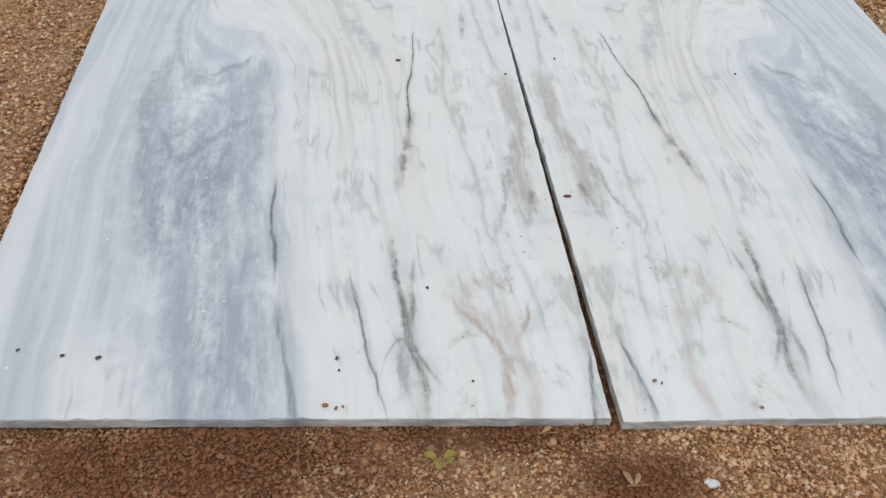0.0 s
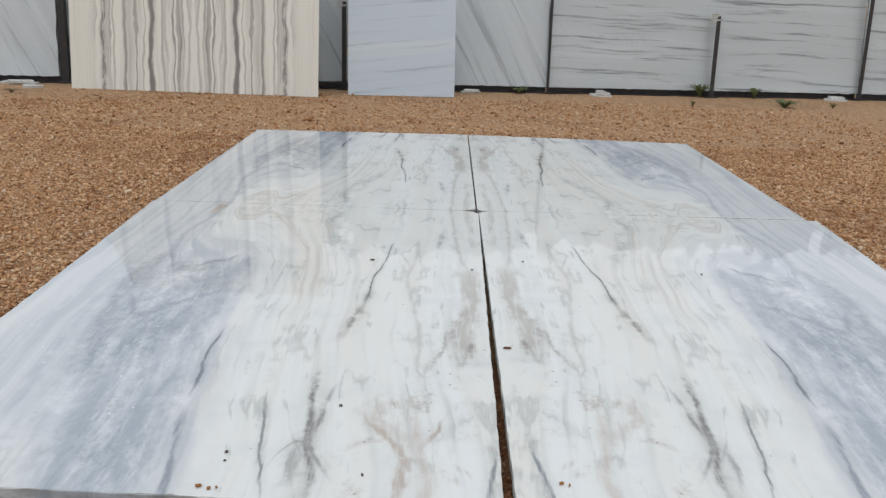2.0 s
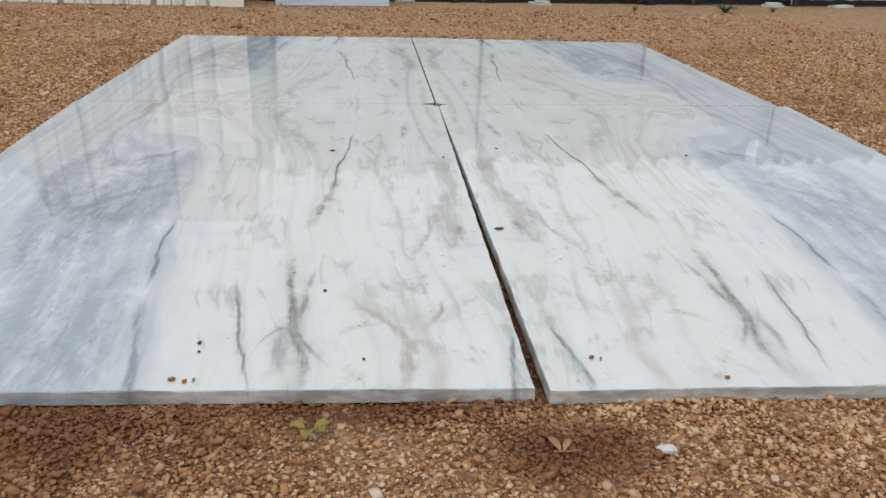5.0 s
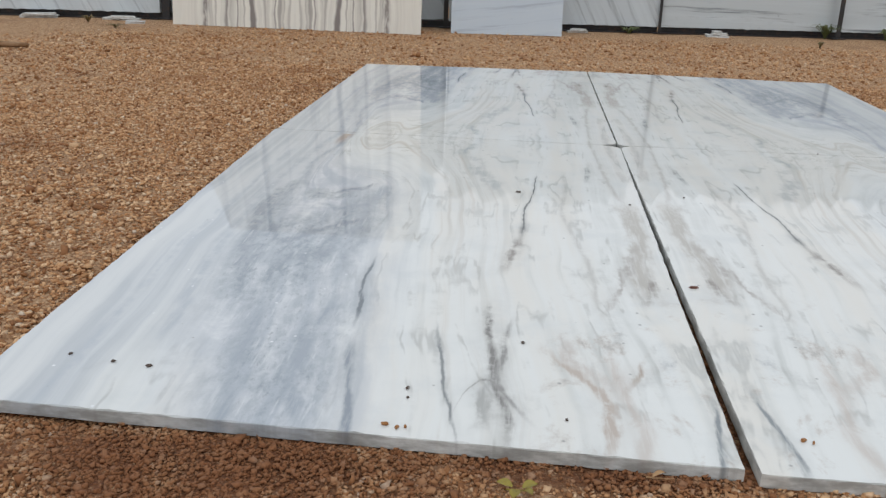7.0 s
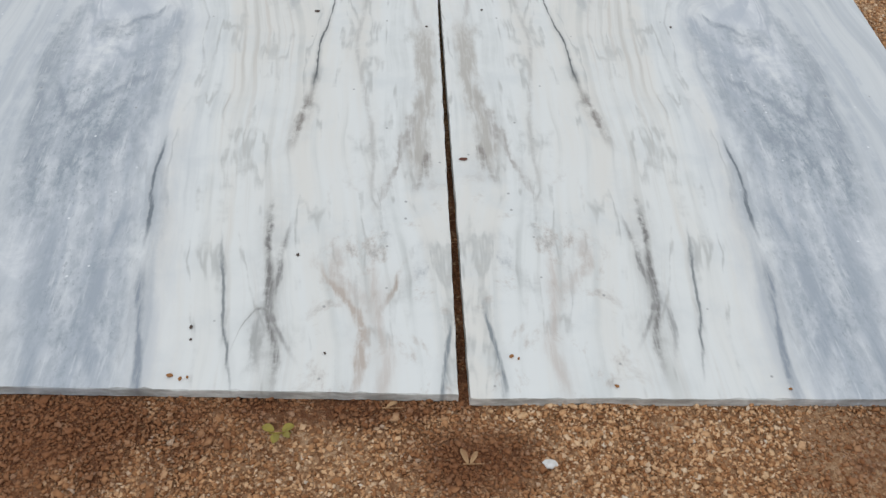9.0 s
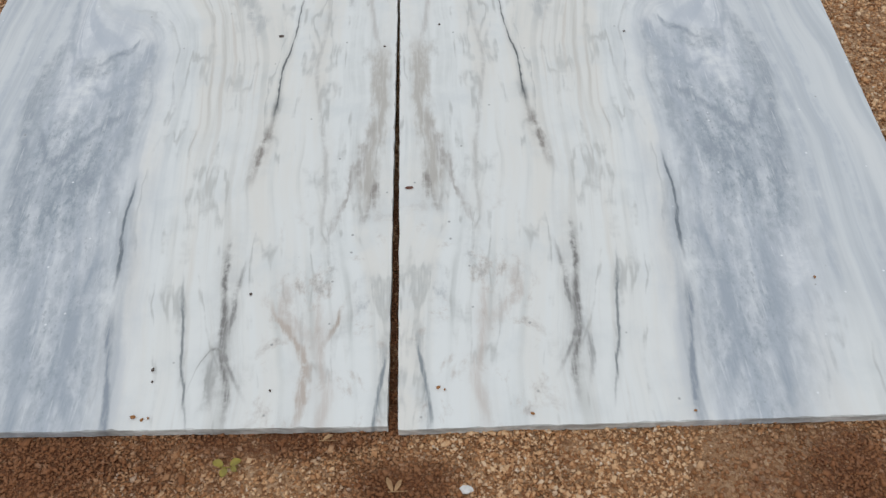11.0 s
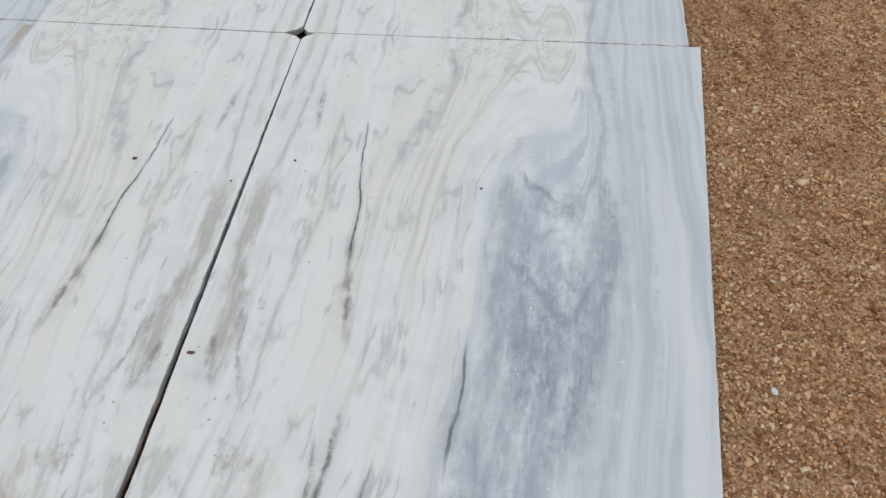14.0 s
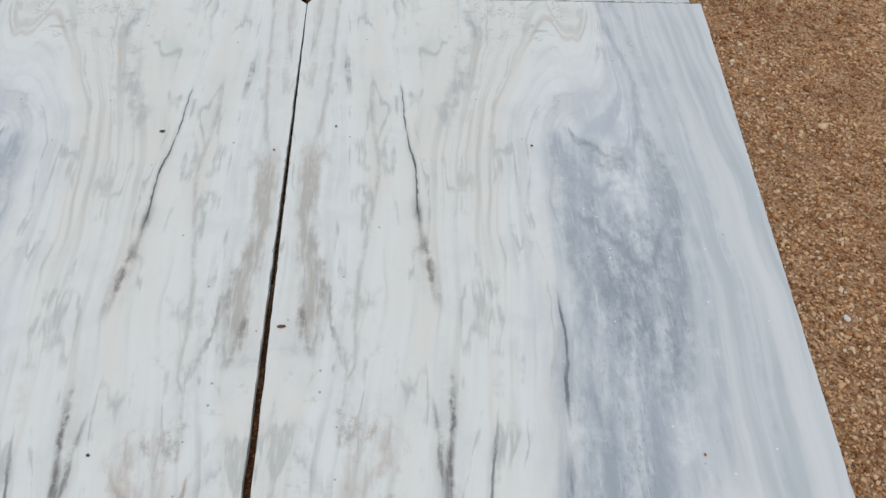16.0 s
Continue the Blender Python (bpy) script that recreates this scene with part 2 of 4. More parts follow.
    # veins sway a few millimetres with the layers that they cut
    u_sway, v_sway = k.math('MULTIPLY_ADD', broad, 0.008, k.math('SUBTRACT', u0, 0.004)), k.math('MULTIPLY_ADD', fine, 0.008, k.math('SUBTRACT', v0, 0.004))

    def vein(col, points, width, strength, colour, gaps=0.35, wild=0.012, cross=False):
        """One vein along v, or across, along u."""
        run, off = (u_sway, v_sway) if cross else (v_sway, u_sway)
        line = k.curve(k.math('MULTIPLY', run, 0.5), [(a / 2, b / 1.3) for a, b in points])
        d = k.math('SUBTRACT', k.math('MULTIPLY_ADD', jag, 1.8 * wild, off), k.math('MULTIPLY_ADD', line, 1.3, 0.9 * wild))
        d = k.math('ABSOLUTE', d)
        d = k.math('SUBTRACT', d, k.math('MULTIPLY_ADD', jag2, 1.2 * width, -0.6 * width))
        core = k.math('MULTIPLY', k.remap(d, width * 1.1, 0.0, 0, 1, True), hairy)
        m = k.math('MULTIPLY_ADD', k.remap(d, min(width * 4.0, width + 0.03), 0.0, 0, 1, True), 0.20, core)
        first, last = points[0][0], points[-1][0]
        ends = k.math('MULTIPLY', k.remap(run, first - (0.02 if cross else 0.05), first + (0.03 if cross else 0.06), 0 if first > 0.02 else 1, 1, True), k.remap(run, last - (0.03 if cross else 0.08), last + (0.02 if cross else 0.05), 1, 0, True))
        m = k.math('MULTIPLY', k.math('MULTIPLY', m, ends), k.remap(broken, gaps - 0.04, gaps + 0.18, 0.12, min(1.0, 1.15 * strength), True), clamp=True)
        return k.mix(m, col, colour)

    # the long dark vein and its haze
    col = vein(col, [(0.44, 0.289), (0.55, 0.294), (0.69, 0.312), (0.77, 0.325), (0.86, 0.325), (0.95, 0.328)], 0.0030, 1.0, (0.10, 0.11, 0.115), 0.26, 0.012)
    col = vein(col, [(0.89, 0.325), (0.945, 0.329)], 0.014, 1.0, dark, 0.15, 0.012)
    col = vein(col, [(0.98, 0.335), (1.05, 0.345), (1.11, 0.356), (1.18, 0.366)], 0.018, 0.95, (0.30, 0.28, 0.26), 0.36, 0.03)
    # taupe vein beside the seam, spreading downwards
    col = vein(col, [(0.0, 0.10), (0.18, 0.092), (0.43, 0.084), (0.59, 0.072), (0.72, 0.053)], 0.010, 0.55, (0.50, 0.49, 0.47))
    col = vein(col, [(0.0, 0.045), (0.20, 0.040), (0.45, 0.035)], 0.016, 0.45, (0.52, 0.51, 0.50))
    col = vein(col, [(0.68, 0.055), (0.85, 0.050), (0.99, 0.058), (1.09, 0.075), (1.20, 0.080), (1.30, 0.078)], 0.030, 0.80, (0.50, 0.485, 0.45), 0.26, 0.04)
    col = vein(col, [(1.00, 0.066), (1.12, 0.100), (1.22, 0.118), (1.30, 0.145), (1.38, 0.172)], 0.011, 0.65, (0.40, 0.38, 0.36), 0.40, 0.04)
    col = vein(col, [(1.17, 0.060), (1.25, 0.066), (1.33, 0.085)], 0.014, 0.85, (0.30, 0.28, 0.26), 0.44, 0.05)
    col = vein(col, [(0.30, 0.130), (0.46, 0.140)], 0.009, 0.8, (0.34, 0.36, 0.36), 0.35, 0.02)
    # faint companions
    col = vein(col, [(0.40, 0.212), (0.60, 0.215), (0.72, 0.228), (0.86, 0.219), (0.99, 0.201), (1.09, 0.188), (1.20, 0.183), (1.35, 0.188)], 0.010, 0.55, (0.50, 0.50, 0.48))
    col = vein(col, [(0.22, 0.475), (0.31, 0.466), (0.40, 0.462), (0.52, 0.415), (0.62, 0.410)], 0.034, 0.72, (0.50, 0.52, 0.52), 0.42, 0.05)
    col = vein(col, [(0.04, 0.475), (0.10, 0.490), (0.17, 0.520), (0.24, 0.500)], 0.024, 0.75, (0.44, 0.48, 0.49), 0.40, 0.05)
    knot = k.math('ABSOLUTE', k.math('SUBTRACT', k.noise(k.vec(k.math('MULTIPLY', s, 26), k.math('MULTIPLY', v0, 11), k.math('MULTIPLY', u0, 5)), 1.0, 6, 0.68, 0.6), 0.5))
    near = k.math('MULTIPLY', k.remap(v0, 0.34, 0.08, 0.0, 1, True), k.math('MULTIPLY', k.remap(u0, 0.38, 0.50, 0, 1, True), k.remap(u0, 0.78, 0.86, 1, 0, True)))
    col = k.mix(k.math('MULTIPLY', k.math('MULTIPLY', k.remap(knot, 0.034, 0.0, 0, 0.95, True), near), k.remap(broken, 0.45, 0.62, 0.0, 1)), col, (0.40, 0.41, 0.375))
    # limbs of the lobe, the hook over the tongue and the tongue's torn rim
    smoke, murk = (0.40, 0.45, 0.515), (0.30, 0.345, 0.40)
    col = vein(col, [(0.62, 0.705), (0.80, 0.692), (0.95, 0.695), (1.08, 0.690), (1.25, 0.690)], 0.022, 0.42, murk, 0.40, 0.06)
    col = vein(col, [(0.62, 0.700), (0.75, 0.712), (0.92, 0.720), (1.10, 0.735)], 0.018, 0.6, smoke, 0.36, 0.03)
    col = vein(col, [(0.60, 0.945), (0.85, 0.975), (1.00, 0.957), (1.15, 0.932), (1.32, 0.900)], 0.028, 0.62, murk, 0.36, 0.04)
    col = vein(col, [(0.735, 0.615), (0.76, 0.643), (0.79, 0.664), (0.82, 0.702), (0.85, 0.724), (0.89, 0.703)], 0.022, 0.85, murk, 0.30, 0.05, True)
    col = vein(col, [(0.70, 0.840), (0.75, 0.800), (0.79, 0.835), (0.83, 0.800), (0.86, 0.850)], 0.024, 0.7, smoke, 0.36, 0.05, True)
    col = vein(col, [(0.71, 0.930), (0.76, 0.955), (0.80, 1.010), (0.84, 1.065), (0.87, 1.090), (0.90, 1.030), (0.945, 0.900)], 0.036, 0.70, murk, 0.34, 0.06, True)
    col = vein(col, [(0.74, 1.130), (0.80, 1.180), (0.86, 1.200), (0.92, 1.140)], 0.045, 0.6, murk, 0.38, 0.06, True)
    patch = k.math('MULTIPLY', k.math('MULTIPLY', tongue, k.remap(hair, 0.40, 0.58, 0.35, 1, True)), k.remap(torn, 0.40, 0.56, 0.15, 0.9, True))
    col = k.mix(patch, col, (0.735, 0.765, 0.785))
    strands = k.math('MULTIPLY', k.math('MULTIPLY', lobe, k.remap(hair, 0.54, 0.68, 0, 0.6, True)), k.remap(broken, 0.42, 0.58))
    col = k.mix(strands, col, (0.72, 0.755, 0.78))
    # the dark hook over the tongue and the lines beside it
    hook = [(0.0, 0.915), (0.16, 0.926), (0.27, 0.943), (0.37, 0.957), (0.44, 0.957), (0.54, 0.943), (0.63, 0.925), (0.71, 0.885)]
    col = vein(col, hook, 0.013, 0.6, (0.40, 0.45, 0.51), 0.34, 0.02)
    col = vein(col, [(0.0, 0.96), (0.2, 0.985), (0.45, 1.0), (0.8, 1.01), (1.2, 0.985), (1.6, 0.93)], 0.018, 0.6, (0.45, 0.50, 0.56), 0.36, 0.02)
    col = vein(col, [(0.25, 1.06), (0.6, 1.065), (0.9, 1.066), (1.1, 1.073), (1.5, 1.05), (1.85, 1.03)], 0.014, 0.55, (0.47, 0.52, 0.58), 0.38, 0.02)
    # veins low on the slab
    col = vein(col, [(1.18, 0.641), (1.25, 0.643), (1.32, 0.641), (1.40, 0.629), (1.48, 0.625)], 0.0045, 0.95, (0.17, 0.20, 0.23), 0.26, 0.010)
    col = vein(col, [(1.56, 0.616), (1.63, 0.606), (1.71, 0.590), (1.81, 0.574), (1.90, 0.565)], 0.009, 0.8, (0.28, 0.32, 0.37), 0.28, 0.014)
    col = vein(col, [(1.37, 0.385), (1.47, 0.386), (1.56, 0.376), (1.63, 0.370), (1.69, 0.362), (1.75, 0.350), (1.83, 0.342)], 0.010, 0.95, (0.21, 0.205, 0.20), 0.36, 0.017)
    col = vein(col, [(1.45, 0.347), (1.52, 0.358), (1.58, 0.357), (1.64, 0.366), (1.70, 0.350), (1.76, 0.322)], 0.007, 0.85, (0.29, 0.29, 0.285), 0.36, 0.014)
    col = vein(col, [(1.66, 0.372), (1.73, 0.385), (1.80, 0.372)], 0.007, 0.65, (0.34, 0.35, 0.35), 0.35, 0.018)
    col = vein(col, [(1.49, 0.475), (1.62, 0.455), (1.70, 0.440), (1.76, 0.430), (1.83, 0.415)], 0.0042, 0.95, (0.25, 0.27, 0.28), 0.25, 0.012)
    col = vein(col, [(1.67, 0.034), (1.74, 0.042), (1.79, 0.050), (1.90, 0.055)], 0.006, 0.8, (0.25, 0.28, 0.30), 0.28, 0.012)
    col = vein(col, [(1.55, 0.178), (1.63, 0.172), (1.69, 0.168), (1.75, 0.152), (1.82, 0.156), (1.90, 0.172)], 0.016, 0.55, (0.58, 0.53, 0.49), 0.26, 0.02)
    col = vein(col, [(1.49, 0.262), (1.55, 0.245), (1.60, 0.220), (1.66, 0.185)], 0.022, 0.55, (0.53, 0.48, 0.44), 0.36, 0.05)
    col = vein(col, [(1.38, 0.672), (1.60, 0.690), (1.85, 0.640)], 0.018, 0.75, (0.36, 0.41, 0.47), 0.34, 0.02)
    col = vein(col, [(1.45, 0.80), (1.66, 0.785), (1.77, 0.764), (1.90, 0.742)], 0.016, 0.75, (0.36, 0.41, 0.47), 0.34, 0.02)
    col = vein(col, [(1.40, 0.15), (1.47, 0.160), (1.53, 0.190)], 0.014, 0.8, (0.36, 0.38, 0.38), 0.46, 0.04)
    col = vein(col, [(1.50, 0.075), (1.56, 0.090), (1.62, 0.115)], 0.018, 0.7, (0.40, 0.43, 0.45), 0.46, 0.05)
    one = k.remap(x, -0.02, 0.02, 1, 0)
    arched = vein(col, [(0.345, 1.735), (0.362, 1.680), (0.382, 1.658), (0.402, 1.680), (0.418, 1.725)], 0.005, 0.80, (0.30, 0.30, 0.29), 0.20, 0.012, True)
    arched = vein(arched, [(1.69, 0.385), (1.75, 0.380), (1.80, 0.388)], 0.018, 0.8, (0.42, 0.43, 0.42), 0.40, 0.05)
    arched = vein(arched, [(1.56, 0.275), (1.62, 0.235), (1.68, 0.205), (1.76, 0.195), (1.85, 0.205)], 0.014, 0.9, (0.52, 0.46, 0.41), 0.28, 0.03)
    arched = vein(arched, [(1.55, 0.115), (1.60, 0.135), (1.66, 0.160)], 0.010, 0.9, (0.45, 0.39, 0.34), 0.34, 0.03)
    col = k.mix(one, col, arched)
    # pits and pale crystal flecks
    pit = k.voronoi(k.vec(u0, v0, 0.3), 26, "Distance")
    pick = k.split(k.voronoi(k.vec(u0, v0, 0.3), 26, "Color"))[0]
    pits = k.math('MULTIPLY', k.remap(pit, 0.11, 0.045, 0, 0.75, True), k.math('GREATER_THAN', pick, 0.85))
    col = k.mix(pits, col, (0.30, 0.31, 0.31))
    fleck = k.voronoi(k.vec(x, y, 1.3), 38, "Distance")
    pick2 = k.split(k.voronoi(k.vec(x, y, 1.3), 38, "Color"))[1]
    flecks = k.math('MULTIPLY', k.remap(fleck, 0.14, 0.06, 0, 0.8, True), k.math('GREATER_THAN', pick2, 0.90))
    flecks = k.math('MULTIPLY', flecks, k.remap(u0, 0.55, 0.75))
    col = k.mix(flecks, col, (0.86, 0.89, 0.92))
    rust = k.math('ADD', k.math('ABSOLUTE', k.math('MULTIPLY_ADD', k.math('ADD', x, k.math('MULTIPLY', y, -0.05)), 1.0, 0.930)), k.math('MULTIPLY_ADD', jag, 0.03, -0.015))
    rust = k.math('MULTIPLY', k.remap(rust, 0.028, 0.004, 0, 0.6, True), k.math('MULTIPLY', k.remap(y, -0.17, -0.08), k.remap(y, 0.002, -0.002)))
    col = k.mix(rust, col, (0.36, 0.25, 0.15))
    dust = k.noise(k.vec(x, y, 4.0), 5.0, 6, 0.7)
    if sawn:
        # grey blotches make the sawn sides darker than the polished face
        blotch = k.noise(k.vec(k.math('MULTIPLY', x, 1.0), k.math('MULTIPLY', y, 1.0), k.math('MULTIPLY', z, 3.0)), 14, 5, 0.65)
        col = k.mix(k.remap(blotch, 0.34, 0.66, 0.22, 0.78, True), col, (0.20, 0.195, 0.18))
        k.bump(k.noise(k.object_coords(), 420, 4), 0.35, 0.001)
        return k.done(col, 0.65)
    k.bump(k.noise(k.object_coords(), 9, 3), 0.05, 0.002)
    k.bsdf.inputs["IOR"].default_value = 1.6
    return k.done(col, k.remap(dust, 0.45, 0.8, 0.022, 0.07))


MARBLE, MARBLE_SAWN = marble_material("polished_marble"), marble_material("sawn_marble", True)


# ---- ground ----
def red_dirt_and_seam_shade(k, p):
    """Where dark red dirt is spilt over the gravel in front of the slabs. The last patch is dirt in the seam, darkened
    by painted shade.
    """
    x, y, z = k.split(p)
    blotch = k.noise(p, 9, 5, 0.65)
    out = 0.0
    for cx, cy, rx, ry in ((-0.72, -0.05, 0.42, 0.16), (0.02, -0.10, 0.13, 0.07), (-0.25, 0.0, 0.30, 0.05), (0.95, -0.12, 0.30, 0.12), (0.005, 0.25, 0.035, 0.5)):
        a = k.math('DIVIDE', k.math('SUBTRACT', x, cx), rx)
        c = k.math('DIVIDE', k.math('SUBTRACT', y, cy), ry)
        d = k.math('ADD', k.math('MULTIPLY', a, a), k.math('MULTIPLY', c, c))
        out = k.math('MAXIMUM', out, k.remap(k.math('MULTIPLY_ADD', blotch, 3.4, d), 3.2, 1.6, 0, 0.92, True))
    return out


def gravel_ground_material():
    k = Nodes("gravel_ground")
    p = k.world_coords()
    cell = k.voronoi(p, 150, "Color")
    dist = k.voronoi(p, 150, "Distance")
    tone = k.split(cell)[0]
    col = k.ramp(tone, [(0.0, (0.25, 0.12, 0.055)), (0.35, (0.45, 0.255, 0.125)), (0.7, (0.61, 0.385, 0.215)), (1.0, (0.70, 0.50, 0.32))])
    sand = k.remap(k.noise(p, 2.6, 5, 0.6), 0.56, 0.70, 0, 0.75, True)
    col = k.mix(sand, col, (0.54, 0.335, 0.185))
    red = k.remap(k.noise(p, 1.3, 4, 0.6), 0.55, 0.75, 0, 0.5, True)
    col = k.mix(red, col, (0.16, 0.06, 0.025))
    px, py, pz = k.split(p)
    beside = k.math('MAXIMUM', k.remap(py, 0.05, -0.5, 1, 0.3), 0.0)
    beside = k.math('MULTIPLY', beside, k.remap(py, 0.02, 0.10, 1, 0))
    side = k.math('MULTIPLY', k.remap(k.math('ABSOLUTE', px), 1.15, 1.9, 0.65, 0.0), k.remap(py, 3.4, 3.9, 1, 0))
    rim = k.math('MULTIPLY_ADD', k.noise(p, 2.5, 4, 0.6), 0.8, -0.4)
    beside = k.math('MULTIPLY', beside, k.math('MULTIPLY', k.remap(k.math('ADD', k.math('ABSOLUTE', px), rim), 1.3, 1.8, 1, 0, True), k.remap(k.math('ADD', py, rim), -0.85, -0.35, 0, 1, True)))
    side = k.math('MULTIPLY', side, k.remap(k.math('ADD', py, rim), -0.5, 0.1, 0, 1, True))
    # red soil near the slabs, plus shade between the chips put into its colour
    earth_gap_shade = k.math('MAXIMUM', beside, side)
    col = k.mix(k.math('MULTIPLY', earth_gap_shade, 0.42), col, (0.185, 0.075, 0.028))
    sandy = k.remap(k.noise(p, 3.1, 4, 0.55), 0.55, 0.64, 0, 0.8, True)
    col = k.mix(k.math('MULTIPLY', sandy, earth_gap_shade), col, (0.36, 0.20, 0.10))
    col = k.mix(red_dirt_and_seam_shade(k, p), col, (0.15, 0.052, 0.018))
    # random dark flecks paint shaded gaps between grains, pale flecks the grains
    grain_gap = k.noise(p, 110, 4, 0.7)
    col = k.mix(k.remap(grain_gap, 0.55, 0.68, 0, 0.75, True), col, (0.15, 0.065, 0.026))
    col = k.mix(k.remap(grain_gap, 0.45, 0.32, 0, 0.65, True), col, (0.70, 0.47, 0.27))
    k.bump(k.math('MULTIPLY_ADD', dist, -1.0, k.noise(p, 300, 3)), 0.8, 0.008)
    return k.done(col, 0.9)


def ground_height(x, y):
    h = 0.006 * noise.noise((x * 1.7, y * 1.7, 3.1)) + 0.005 * noise.noise((x * 8, y * 8, 1.0))
    under = min(1, max(0, (y - 0.01) / 0.05)) * min(1, max(0, (3.5 - y) / 0.05)) * min(1, max(0, (1.16 - abs(x)) / 0.05))
    bank = math.exp(-((y + 0.05) / 0.10) ** 2 - (x / 1.3) ** 6) * (0.004 + 0.006 * noise.noise((x * 4.5, 0, 7.7)))
    deep = 0.013 + 0.017 * min(1, max(0, (y - 0.5) / 0.3))
    return (h - 0.002 + bank) * (1 - under) - deep * under


def gravel_ground():
    bm = bmesh.new()
    xs = [-400, -60, -20, -9] + [-6 + 0.08 * i for i in range(151)] + [9, 20, 60, 400]
    ys = [-400, -60, -12, -5] + [-2.4 + 0.08 * i for i in range(131)] + [11, 20, 60, 400]
    rows = [[bm.verts.new((x, y, ground_height(x, y) if abs(x) < 7 and -3 < y < 9 else -0.004)) for x in xs] for y in ys]
    for a, b in zip(rows, rows[1:]):
        for i in range(len(xs) - 1):
            bm.faces.new((a[i], a[i + 1], b[i + 1], b[i]))
    ob = mesh_object("ground", bm, gravel_ground_material(), True)
    return tagged(ob, "orange-brown yard ground of sand and fine gravel", "ground", kind="structure")


gravel_ground()


def stone_material():
    k = Nodes("gravel_stone")
    r = k.n.new("ShaderNodeNewGeometry").outputs["Random Per Island"]
    p = k.world_coords()
    col = k.ramp(r, [(0.0, (0.22, 0.09, 0.032)), (0.25, (0.44, 0.215, 0.088)), (0.55, (0.64, 0.365, 0.18)), (0.85, (0.79, 0.53, 0.31)), (0.985, (0.79, 0.61, 0.43)), (1.0, (0.74, 0.64, 0.52))])
    red = k.remap(k.noise(p, 2.2, 5, 0.65), 0.52, 0.68, 0, 0.62, True)
    col = k.mix(red, col, (0.25, 0.095, 0.034))
    col = k.mix(red_dirt_and_seam_shade(k, p), col, (0.21, 0.078, 0.028))
    col = k.mix(k.remap(k.noise(p, 260, 3), 0.4, 0.7, 0, 0.25), col, (0.3, 0.14, 0.06))
    return k.done(col, 0.85)


def gravel_stones():
    """Loose chips strewn round the slabs, thinner on the sandy patches."""
    rng = np.random.default_rng(5)
    bv = np.array([(x, y, z) for z in (-0.75, 0.75) for y in (-0.8, 0.8) for x in (-0.8, 0.8)])
    bf = np.array([(0, 2, 3, 1), (4, 5, 7, 6), (0, 1, 5, 4), (2, 6, 7, 3), (0, 4, 6, 2), (1, 3, 7, 5)])
    # each zone: x and y range, count, mean radius, how far from the slabs it reaches, how much sand shows through
    zones = [(-1.75, 1.85, -0.50, 0.05, 100000, 0.0025, 0.44, 0.10), (-2.4, -1.10, 0.0, 3.6, 54000, 0.0035, 1.2, 0.25), (1.15, 2.3, -0.1, 3.6, 54000, 0.0034, 1.05, 0.30),
             (-3.4, 3.8, 3.5, 5.4, 19000, 0.0050, 2.4, 0.15), (-3.8, -2.1, 0.8, 4.6, 13000, 0.0050, 2.6, 0.15), (2.0, 3.4, 1.2, 3.6, 7000, 0.005, 2.1, 0.15), (-0.02, 0.03, -0.05, 0.45, 350, 0.0026, 9.0, 0.5)]
    places, sizes = [], []
    for x0, x1, y0, y1, n, r, reach, bare in zones:
        xy = rng.uniform((x0, y0), (x1, y1), (n, 2))
        away = np.hypot(np.maximum(0, np.abs(xy[:, 0] - 0.05) - 1.22), np.maximum(0, np.abs(xy[:, 1] - 1.78) - 1.78))
        xy = xy[(reach - away) / (0.35 * reach) > rng.random(n)]
        thin = np.array([noise.noise((x * 2.1, y * 2.1, 9.0)) for x, y in xy])
        xy = xy[thin < bare + 0.75 * rng.random(len(xy))]
        places.append(xy)
        sizes.append(r * np.exp(rng.normal(0, 0.33, len(xy))))
    xy, size = np.concatenate(places), np.concatenate(sizes)
    z = np.array([ground_height(x, y) for x, y in xy])
    n = len(xy)
    shape = (bv[None] + rng.normal(0, 0.16, (n, 8, 3))) * (1 + rng.normal(0, 0.20, (n, 8, 1)))
    shape = shape * rng.uniform((0.75, 0.55, 0.4), (1.35, 1.0, 0.75), (n, 3))[:, None]
    a, b = rng.uniform(0, 2 * np.pi, n), rng.normal(0, 0.35, n)
    ca, sa, cb, sb = np.cos(a), np.sin(a), np.cos(b), np.sin(b)
    x, y, w = shape[..., 0], shape[..., 1], shape[..., 2]
    x, w = x * cb[:, None] - w * sb[:, None], x * sb[:, None] + w * cb[:, None]
    x, y = x * ca[:, None] - y * sa[:, None], x * sa[:, None] + y * ca[:, None]
    co = np.stack([x, y, w], -1) * size[:, None, None] + np.stack([xy[:, 0], xy[:, 1], z + size * (0.15 + 0.9 * rng.random(n) ** 2)], -1)[:, None]
    faces = (bf[None] + 8 * np.arange(n)[:, None, None]).reshape(-1, 4)
    me = bpy.data.meshes.new("gravel")
    me.from_pydata(co.reshape(-1, 3), [], faces)
    me.polygons.foreach_set("use_smooth", [True] * len(me.polygons))
    me.materials.append(stone_material())
    tagged(new("gravel", me), "loose tan and reddish-brown gravel chips strewn over the yard", "gravel", kind="stuff")


gravel_stones()


